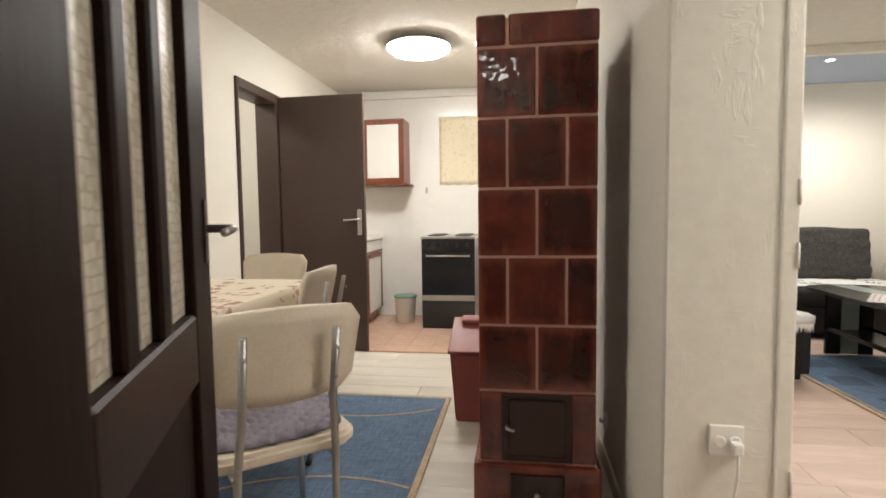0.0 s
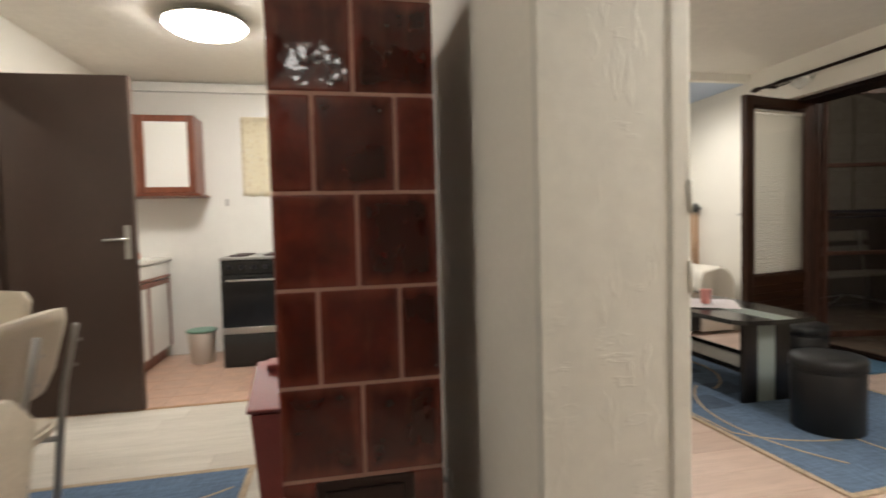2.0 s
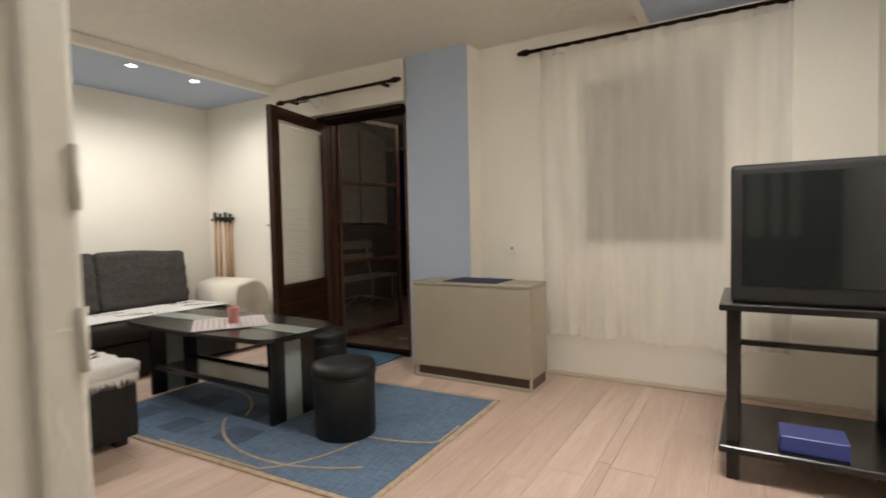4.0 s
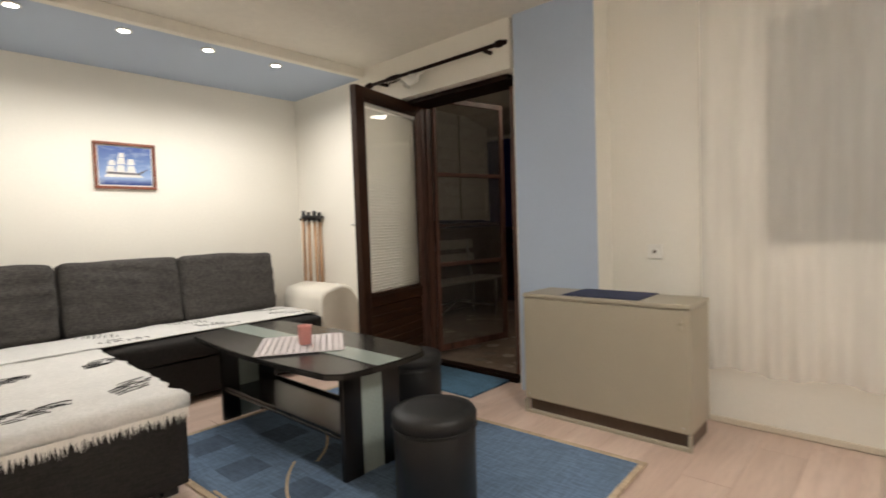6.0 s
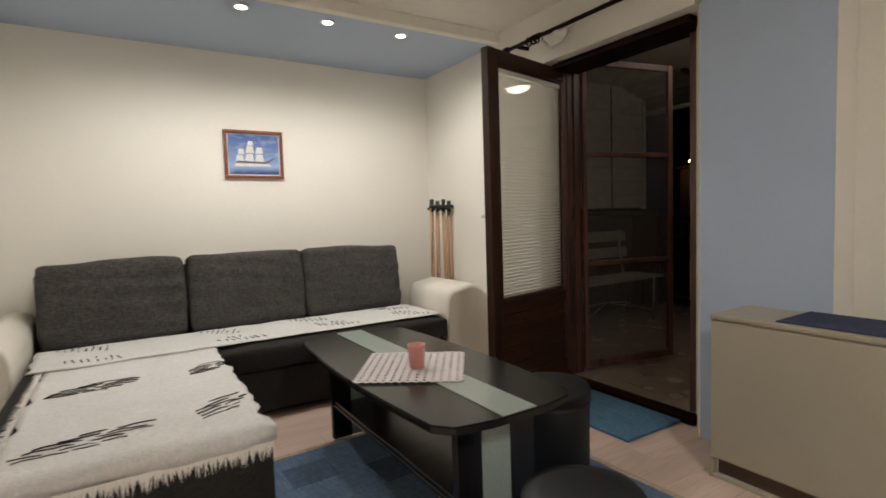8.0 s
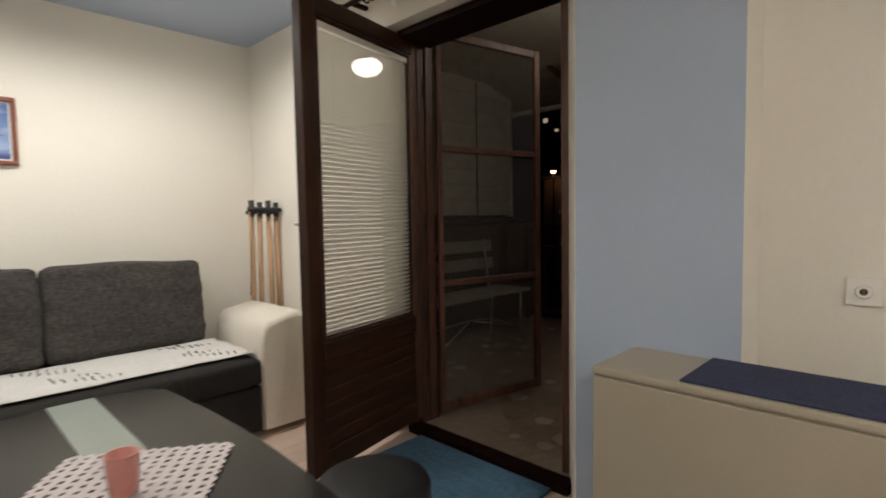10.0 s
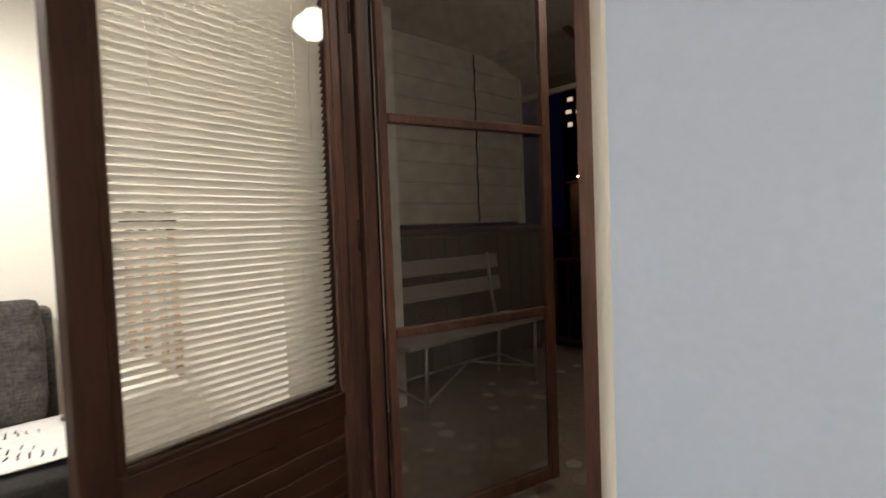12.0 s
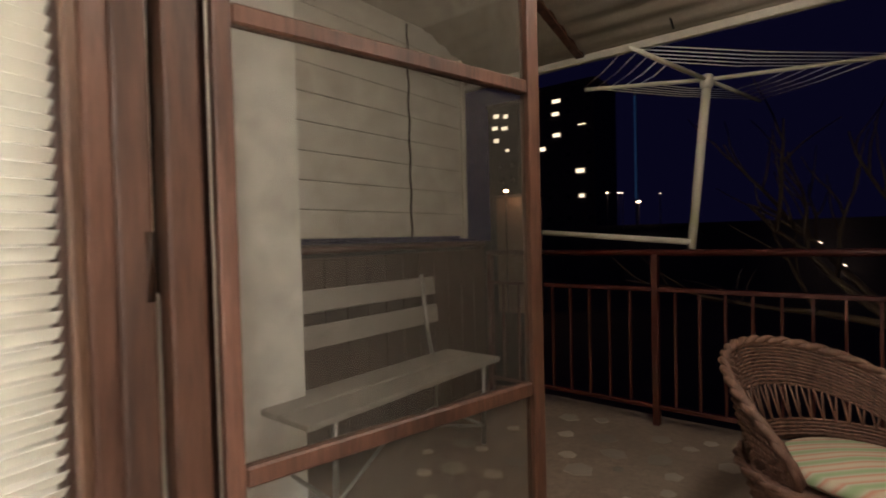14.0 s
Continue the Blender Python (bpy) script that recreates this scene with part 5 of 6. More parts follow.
top += [(-HWX + 0.07, -HLY + 0.01), (-0.10, -HLY - 0.012), (0.10, -HLY - 0.012), (HWX - 0.07, -HLY + 0.01)]
part("tabletop", slab(top, 0.480, 0.507, 0.005), M_BLACKWOOD, ct)
part("glass_strip", bx(-0.068, -HLY - 0.008, 0.5072, 0.068, HLY + 0.008, 0.5105, 0.001), M_FROST, ct, "frosted grey glass strip")
for x in (-1, 1):
    for y in (-1, 1):
        part("leg", bx(x * 0.06, y * 0.545, 0.011, x * 0.16, y * 0.575, 0.4795, 0.004), M_BLACKWOOD, ct)
    part("side_board", bx(x * 0.135, -0.544, 0.1955, x * 0.15, 0.544, 0.212, 0.003), M_BLACKWOOD, ct)
for y in (-1, 1):
    part("end_panel", bx(-0.0595, y * 0.554, 0.011, 0.0595, y * 0.566, 0.4795), M_FROST, ct, "frosted grey glass end panel")
part("shelf", bx(-0.155, -0.5445, 0.18, 0.155, 0.5445, 0.195, 0.003), M_BLACKWOOD, ct)

# crocheted doily
bm = bmesh.new()
N = 13
cell = 0.39 / N
corner = [[bm.verts.new((-0.195 + cell * i, -0.195 + cell * j, 0.004 + 0.0025 * math.sin(i * 1.9) * math.cos(j * 1.6))) for i in range(N + 1)] for j in range(N + 1)]
for j in range(N):
    for i in range(N):
        o = [corner[j][i], corner[j][i + 1], corner[j + 1][i + 1], corner[j + 1][i]]
        mid = sum((v.co for v in o), Vector()) / 4
        q = [bm.verts.new(mid + Vector((cell * 0.30 * math.cos(radians(a)), cell * 0.30 * math.sin(radians(a)), 0))) for a in (225, 315, 45, 135)]
        for k in range(4):
            bm.faces.new((o[k], o[(k + 1) % 4], q[(k + 1) % 4], q[k]))
for k in range(N):
    for a, b_, nx, ny in ((corner[0][k], corner[0][k + 1], 0, -1), (corner[k][N], corner[k + 1][N], 1, 0), (corner[N][k + 1], corner[N][k], 0, 1), (corner[k + 1][0], corner[k][0], -1, 0)):
        tip = bm.verts.new((a.co + b_.co) / 2 + Vector((nx, ny, 0)) * 0.011)
        bm.faces.new((a, tip, b_))
thicken(bm, 0.002)
doily = solo("crochet_doily", bm, surface("lilac_white_cotton", (0.70, 0.64, 0.64), 0.95, fine=150, relief=0.4), "white crocheted doily on the coffee table", "doily")
doily.matrix_world = pose(2.445, 3.28, 0.5115, 0, 0, 55)
cup = thing("candle_glass", pose(2.443, 3.245, 0.5175), "pink frosted glass candle holder on the doily", "candle")
part("glass", lathe([(0.024, 0), (0.029, 0.003), (0.034, 0.085), (0.036, 0.092), (0.031, 0.092), (0.028, 0.06)], 24), surface("pink_frosted_glass", (0.62, 0.26, 0.23), 0.35, big=12, fine=80, vary=0.15), cup, "", True)
part("candle", lathe([(0.003, 0.06), (0.026, 0.061), (0.026, 0.068), (0.003, 0.07)], 20), plain("red_wax", (0.45, 0.05, 0.04), 0.4), cup, "red wax")


def stool(m):
    s = thing("round_stool", m, "black leatherette cylinder stool on the rug", "stool", "round stools")
    part("body", lathe([(0.150, 0.011), (0.155, 0.014), (0.158, 0.30), (0.155, 0.318)], 40), M_BLACK, s, "", True)
    part("seat", lathe([(0.155, 0.3185), (0.162, 0.322), (0.164, 0.36), (0.155, 0.376), (0.11, 0.384), (0.01, 0.387)], 40), M_BLACK, s, "", True)
    part("piping", tube([(0.1625 * math.cos(2 * math.pi * k / 40), 0.1625 * math.sin(2 * math.pi * k / 40), 0.3195) for k in range(40)], 0.0035, 6, closed=True), M_BLACK, s)
    return s


st = stool(pose(2.47, 2.415, 0))
copy_thing(st, pose(3.02, 3.10, 0))

# storage heater
h = thing("storage_heater", pose(3.645, 2.235, 0), "beige enamelled storage heater against the pillar", "heater")
# Brown block in place of the shaded gap under the casing.
part("plinth", bx(-0.105, -0.43, 0.0, 0.145, 0.43, 0.075), M_GAPSHADE, h, "brown block for the shade under the heater")
part("foot_rail", bx(-0.149, -0.430, 0.0, -0.128, 0.430, 0.020, 0.003), M_HEATER, h)
part("casing", bx(-0.135, -0.443, 0.0755, 0.152, 0.443, 0.655, 0.006, 2), M_HEATER, h)
part("front_panel", bx(-0.147, -0.440, 0.085, -0.1355, 0.440, 0.650, 0.004, 2), M_HEATER, h)
part("top_cover", bx(-0.146, -0.446, 0.6555, 0.154, 0.446, 0.678, 0.007, 2), M_HEATER, h)
part("side_trim", bx(-0.1495, -0.444, 0.0, -0.125, -0.4305, 0.0745), M_HEATER, h)
part("side_trim", bx(-0.1495, 0.4305, 0.0, -0.125, 0.444, 0.0745), M_HEATER, h)
for z in (0.60, 0.57):
    part("knob", turned(lathe([(0.010, 0), (0.012, 0.01), (0.008, 0.015)], 14), pose(-0.1472, -0.405, z, 0, -90)), M_HEATER, h)
for y in (-0.41, 0.41):
    part("screw", turned(lathe([(0.003, 0), (0.005, 0.001), (0.003, 0.003)], 10), pose(-0.1475, y, 0.11, 0, -90)), M_STEEL, h)
solo("navy_runner", bx(3.515, 2.03, 0.679, 3.792, 2.44, 0.684, 0.001), M_NAVY, "navy blue cloth lying on the storage heater", "runner", at=(3.65, 2.2, 0.679))

# picture
pic = thing("ship_picture", pose(2.335, 5.399, 1.595), "framed picture of a white sailing ship on a blue sea", "picture")
PW, PH = 0.205, 0.172
for a in ((-PW, -PH, PW, -PH + 0.022), (-PW, PH - 0.022, PW, PH), (-PW, -PH + 0.0225, -PW + 0.022, PH - 0.0225), (PW - 0.022, -PH + 0.0225, PW, PH - 0.0225)):
    part("frame", bx(a[0], -0.022, a[1], a[2], -0.0005, a[3], 0.005, 2), M_CABWOOD, pic, "reddish brown wooden frame")
part("mount", bx(-PW + 0.0225, -0.006, -PH + 0.0225, PW - 0.0225, -0.001, PH - 0.0225), M_WHITE, pic, "white mount")
m, nodes, links, b = shader("painted_sea_and_sky", 0.4)
v = coords(nodes, links, (1, 1, 3))
n = noise_node(nodes, links, v, 9, 5)
sep = nodes.new("ShaderNodeSeparateXYZ")
links.new(coords(nodes, links), sep.inputs[0])
mr = nodes.new("ShaderNodeMapRange")
mr.inputs[1].default_value, mr.inputs[2].default_value = -0.13, 0.14
links.new(sep.outputs[2], mr.inputs[0])
sky = ramp(nodes, links, mr.outputs[0], [(0.0, (0.03, 0.06, 0.22)), (0.16, (0.30, 0.40, 0.62)), (0.34, (0.20, 0.30, 0.52)), (1.0, (0.04, 0.085, 0.28))])
links.new(mixc(nodes, links, ramp(nodes, links, n, [(0.5, (0, 0, 0)), (0.7, (0.5, 0.5, 0.5))]), sky, (0.45, 0.52, 0.66)), b.inputs["Base Color"])
part("canvas", bx(-PW + 0.03, -0.0075, -PH + 0.03, PW - 0.03, -0.0062, PH - 0.03), m, pic, "blue painted sea and sky")
M_SAIL = surface("painted_sail", (0.72, 0.70, 0.66), 0.5, big=20, fine=90, vary=0.15)
for x, z, w, hh in ((-0.10, -0.03, 0.05, 0.05), (-0.09, 0.02, 0.04, 0.04), (-0.035, -0.025, 0.055, 0.06), (-0.03, 0.035, 0.05, 0.05), (-0.025, 0.08, 0.035, 0.035), (0.035, -0.025, 0.055, 0.055), (0.035, 0.03, 0.045, 0.045)):
    o = [(x - w * 0.6, z - hh * 0.5), (x + w * 0.6, z - hh * 0.45), (x + w * 0.45, z + hh * 0.5), (x - w * 0.35, z + hh * 0.5)]
    part("sail", turned(slab(o, 0.0076, 0.0084), pose(0, 0, 0, 90)), M_SAIL, pic, "painted white sail")
part("hull", turned(slab([(-0.13, -0.062), (0.09, -0.065), (0.15, -0.02), (0.145, -0.018), (0.08, -0.05), (-0.12, -0.045)], 0.0076, 0.0086), pose(0, 0, 0, 90)), plain("painted_hull", (0.12, 0.11, 0.12), 0.5), pic, "painted dark hull")
part("foam", turned(slab([(-0.14, -0.085), (0.12, -0.082), (0.10, -0.064), (-0.13, -0.063)], 0.0076, 0.0082), pose(0, 0, 0, 90)), M_SAIL, pic, "painted white foam")

# folded wooden rack in the corner
rk = thing("wooden_folding_rack", pose(3.69, 5.035, 0), "folded beech rack with black plastic joints in the corner", "clothes rack")
for i, x in enumerate((-0.085, -0.03, 0.028, 0.080)):
    part("pole", tube([(x * 1.15 - 0.01, -0.02 + 0.03 * (i % 2), 0.0), (x * 1.1, -0.01 + 0.015 * (i % 2), 0.6), (x, 0.0, 1.20)], 0.016, 10), M_LIGHTWOOD, rk)
    part("joint", tube([(x * 0.98, -0.002, 1.145), (x * 0.97, -0.002, 1.245 - 0.012 * (i % 2))], 0.017, 10), M_BLACKMETAL, rk)
part("crossbar", tube([(-0.118, -0.03, 1.19), (0.098, -0.03, 1.185)], 0.015, 10), M_BLACKMETAL, rk)
part("crossbar", tube([(-0.105, 0.026, 1.17), (0.095, 0.026, 1.17)], 0.011, 10), M_BLACKMETAL, rk)
part("cord", tube([(-0.10, -0.047, 1.15), (-0.112, -0.045, 0.95), (-0.118, -0.045, 0.80), (-0.128, -0.044, 0.66)], 0.003, 6), M_BLACKMETAL, rk)

# curtain rods
def rod(y0, y1, x, z, bracket):
    r = thing("curtain_rod", pose(x, (y0 + y1) / 2, z), "dark wooden curtain rod with knob ends", "curtain rod", "curtain rods")
    hlf = (y1 - y0) / 2
    part("pole", tube([(0, -hlf, 0), (0, hlf, 0)], 0.013, 12), M_DWOOD, r)
    for s in (-1, 1):
        part("finial", turned(lathe([(0.010, 0), (0.022, 0.012), (0.022, 0.05), (0.012, 0.062), (0.018, 0.075), (0.008, 0.09)], 16), pose(0, s * hlf, 0, -90 * s)), M_DWOOD, r)
        part("bracket", bx(0.0, s * (hlf - 0.09) - 0.012, -0.02, bracket - x - 0.0005, s * (hlf - 0.09) + 0.012, 0.0, 0.003), M_DWOOD, r)
    return r


r1 = rod(2.98, 4.16, 3.715, 2.185, 3.80)
for y in (0.40, 0.36, 0.33, 0.30):
    part("ring", turned(tube([(0.024 * math.cos(k * math.pi / 8), 0.024 * math.sin(k * math.pi / 8), 0) for k in range(16)], 0.005, 6, closed=True), pose(0, y, -0.008, 90, 0, 8)), M_DWOOD, r1)
rod(0.50, 1.93, 3.90, 2.25, 3.98)

# bunched white tie by the door rod
bm = bmesh.new()
g = []
for j in range(9):
    row = []
    for i in range(11):
        u = i / 10
        row.append(bm.verts.new((3.715 + 0.022 * math.sin(u * 9 + j), 3.62 + u * 0.2 + 0.004 * j, 2.168 - (0.02 + 0.07 * math.sin(math.pi * u) ** 0.8) * j / 8)))
    g.append(row)
for j in range(8):
    for i in range(10):
        bm.faces.new((g[j][i], g[j][i + 1], g[j + 1][i + 1], g[j + 1][i])).smooth = True
thicken(bm, 0.003)
solo("tied_up_curtain", bm, M_WHITE, "bunched white cloth tied over the door rod", "curtain", at=(3.715, 3.7, 2.16))


def curtain(y0, y1, x, z0, z1, waves, depth):
    bm = bmesh.new()
    n, mz = 150, 10
    g = []
    for j in range(mz + 1):
        f = j / mz
        row = []
        for i in range(n + 1):
            u = i / n
            fold = math.sin(u * waves * 2 * math.pi + 1.2 * math.sin(u * 9)) * depth * (0.55 + 0.45 * (1 - f))
            row.append(bm.verts.new((x + fold, y0 + (y1 - y0) * u, z0 + (z1 - z0) * f + (0.012 * math.sin(u * 23) if j == 0 else 0))))
        g.append(row)
    for j in range(mz):
        for i in range(n):
            bm.faces.new((g[j][i], g[j][i + 1], g[j + 1][i + 1], g[j + 1][i])).smooth = True
    return bm


cu = thing("sheer_curtain", pose(3.9, 1.2, 0.25), "cream sheer curtain hanging before the window", "curtain")
part("cloth", W(curtain(0.42, 1.86, 3.915, 0.295, 2.245, 11, 0.014), (3.9, 1.2, 0.25)), M_SHEER, cu)
part("heading", W(curtain(0.42, 1.86, 3.900, 2.19, 2.25, 15, 0.012), (3.9, 1.2, 0.25)), M_SHEER, cu)

# television on its stand
tvs = thing("tv_stand", pose(3.12, 0.40, 0), "dark wooden television stand with open shelves", "tv stand")
for x in (-0.24, 0.24):
    for y in (-0.28, 0.28):
        part("leg", bx(x - 0.024, y - 0.024, 0, x + 0.024, y + 0.024, 0.695, 0.004), M_BLACKWOOD, tvs)
part("top", bx(-0.29, -0.33, 0.6955, 0.29, 0.33, 0.725, 0.005), M_BLACKWOOD, tvs)
part("shelf", bx(-0.30, -0.33, 0.12, 0.29, 0.33, 0.15, 0.005), M_BLACKWOOD, tvs)
part("rail", bx(0.1, -0.255, 0.48, 0.13, 0.255, 0.505, 0.003), M_BLACKWOOD, tvs)
tv = thing("television", pose(3.12, 0.40, 0.727), "old black tube television on the stand", "television")
part("front_bezel", bx(-0.26, -0.29, 0.0, -0.16, 0.29, 0.55, 0.02, 3), M_BLACKMETAL, tv)
bm = bmesh.new()
lo = [bm.verts.new((-0.1595, y, z)) for y, z in ((-0.28, 0.01), (0.28, 0.01), (0.28, 0.54), (-0.28, 0.54))]
hi = [bm.verts.new((0.22, y, z)) for y, z in ((-0.17, 0.02), (0.17, 0.02), (0.17, 0.40), (-0.17, 0.40))]
for i in range(4):
    bm.faces.new((lo[i], lo[(i + 1) % 4], hi[(i + 1) % 4], hi[i]))
bm.faces.new(lo[::-1])
bm.faces.new(hi)
bmesh.ops.recalc_face_normals(bm, faces=bm.faces[:])
bmesh.ops.bevel(bm, geom=bm.edges[:], offset=0.03, segments=3, affect="EDGES")
part("housing", bm, M_BLACKMETAL, tv)
part("screen", bx(-0.264, -0.25, 0.07, -0.2605, 0.25, 0.51, 0.001), plain("dark_screen_glass", (0.012, 0.014, 0.014), 0.06), tv, "dark switched-off glass screen")
solo("blue_box", bx(2.86, 0.30, 0.1505, 3.02, 0.52, 0.215, 0.004), surface("blue_card", (0.035, 0.055, 0.25), 0.4), "small blue box on the television stand", "box", at=(2.94, 0.41, 0.1505))
# ---- balcony ----
rail = thing("balcony_railing", pose(6.88, 2.55, -0.02), "red painted iron balcony railing", "railing")
rail["kind"] = "structure"
for y in (-3.0, -1.5, 0.0, 1.53, 2.70):
    part("post", bx(-0.02, y - 0.02, 0, 0.02, y + 0.02, 1.02, 0.003), M_REDIRON, rail)
part("handrail", tube([(0, -3.0, 1.03), (0, 2.72, 1.03)], 0.020, 10), M_REDIRON, rail)
part("rail", bx(-0.015, -3.0, 0.80, 0.015, 2.70, 0.825, 0.003), M_REDIRON, rail)
part("rail", bx(-0.015, -3.0, 0.10, 0.015, 2.70, 0.125, 0.003), M_REDIRON, rail)
bal = mesh_data("baluster", bx(-0.007, -0.007, 0.1255, 0.007, 0.007, 0.7995), M_REDIRON)
y = -2.87
while y < 2.68:
    if all(abs(y - k) > 0.05 for k in (-1.5, 0.0, 1.53)):
        shared("baluster", bal, rail, pose(0, y, 0))
    y += 0.13
side = thing("balcony_side_railing", pose(5.95, 5.30, -0.02), "dark boarded side railing behind the bench", "railing")
side["kind"] = "structure"
part("handrail", tube([(-0.85, 0, 1.10), (0.93, 0, 1.10)], 0.02, 10), M_REDIRON, side)
for i in range(12):
    part("board", bx(-0.84 + i * 0.147, -0.012, 0.03, -0.697 + i * 0.147, 0.012, 1.06, 0.003), M_BROWN, side)
for x in (-0.84, 0.92):
    part("post", bx(x - 0.02, 0.0125, 0, x + 0.02, 0.05, 1.08, 0.003), M_REDIRON, side)

# lowered slatted shade above the side railing
shade = thing("slatted_shade", pose(5.93, 5.33, 1.12), "pale slatted outdoor shade let down to the railing", "sun shade")
for i in range(9):
    part("slat", bx(-0.82, -0.008, 0.02 + i * 0.15, 0.72, 0.008, 0.168 + i * 0.15, 0.006, 2), M_PALEIRON, shade)
part("cord", tube([(0.18 + 0.006 * math.sin(i * 1.7), -0.014, 0.02 + 0.06 * i) for i in range(23)], 0.0075, 6), M_IRON, shade, "dark twisted cord")
part("edge_post", bx(0.7205, -0.02, 0.0, 0.77, 0.02, 1.36, 0.004), M_PALEIRON, shade)

# sloping awning edge
aw = thing("awning", pose(6.9, 2.5, 2.26), "pale corrugated awning edge above the railing", "awning")
bm = bmesh.new()
prev = None
for i in range(23):
    t = i / 22
    x, z = 0.06 - 0.72 * t, 0.03 + 0.21 * t + 0.010 * math.sin(i * 1.45)
    cur = [bm.verts.new((x, -3.0, z)), bm.verts.new((x, 3.1, z))]
    if prev:
        bm.faces.new((prev[0], prev[1], cur[1], cur[0])).smooth = True
    prev = cur
thicken(bm, 0.006)
part("sheet", bm, M_AWNING, aw)
part("front_bar", bx(0.04, -3.0, -0.01, 0.09, 3.1, 0.045, 0.006), M_PALEIRON, aw)
for y in (2.05, -1.5):
    part("bracket", turned(bx(-0.7, -0.03, 0, 0.05, 0.03, 0.05, 0.004), pose(0, y, 0.03, 0, 15)), M_RAWWOOD, aw)
part("cord", tube([(-0.05, 1.45, 0.02), (-0.10, 1.46, 0.09), (-0.2, 1.5, 0.12), (-0.35, 1.55, 0.22)], 0.006, 6), M_BLACKMETAL, aw)

# rotary clothes dryer fixed on the railing
dr = thing("clothes_dryer", pose(6.93, 3.84, 1.03), "rotary clothes dryer on a white post at the railing", "clothes dryer")
part("post", tube([(0, 0.05, 0.0), (0, -0.04, 0.92)], 0.024, 12), M_PALEIRON, dr)
part("hub", lathe([(0.02, 0.90), (0.035, 0.91), (0.035, 0.97), (0.02, 0.98)], 14), M_PALEIRON, dr).location = (0, -0.04, 0)
part("base_bar", tube([(-0.02, 1.02, 0.12), (-0.02, 0.05, 0.04)], 0.018, 10), M_PALEIRON, dr)
A = [(-0.80, 0.16), (-0.28, 0.60), (0.80, -0.16), (0.24, -0.80)]
for ax, ay in A:
    part("arm", tube([(0, -0.04, 0.95), (ax, ay - 0.04, 0.955)], 0.012, 8), M_PALEIRON, dr)
for k in range(1, 6):
    f = 0.4 + 0.12 * k
    for (a, b) in zip(A, (A[1], A[2], A[3], A[0])):
        p, q = Vector((a[0] * f, a[1] * f - 0.04, 0.965)), Vector((b[0] * f, b[1] * f - 0.04, 0.965))
        part("line", tube([p, (p + q) / 2 - Vector((0, 0, 0.012)), q], 0.0025, 5), M_PALEIRON, dr)

# slatted bench
be = thing("garden_bench", pose(5.54, 4.93, -0.02), "worn pale slatted bench on folding metal legs", "bench")
for i in range(2):
    part("seat_board", bx(-0.66, -0.19 + i * 0.20, 0.435, 0.66, -0.002 + i * 0.20, 0.462, 0.004), M_BENCH, be)
for z in (0.63, 0.80):
    part("back_board", turned(bx(-0.64, -0.012, 0, 0.64, 0.012, 0.11, 0.004), pose(0, 0.25 + (z - 0.6) * 0.12, z, -7)), M_BENCH, be)
for x in (-0.52, 0.52):
    part("back_bar", tube([(x, 0.195, 0.41), (x, 0.235, 0.6), (x, 0.275, 0.93)], 0.013, 8), M_STEEL, be)
    part("leg", tube([(x, -0.16, 0.0), (x, -0.17, 0.43)], 0.012, 8), M_STEEL, be)
    part("leg", tube([(x, 0.19, 0.0), (x, 0.17, 0.43)], 0.012, 8), M_STEEL, be)
    part("brace", tube([(x, -0.165, 0.10), (x, 0.185, 0.14)], 0.009, 8), M_STEEL, be)
    part("brace", tube([(x, -0.165, 0.1), (0, 0.0, 0.22)], 0.008, 8), M_STEEL, be)
    part("brace", tube([(x, 0.185, 0.14), (0, 0.0, 0.22)], 0.008, 8), M_STEEL, be)


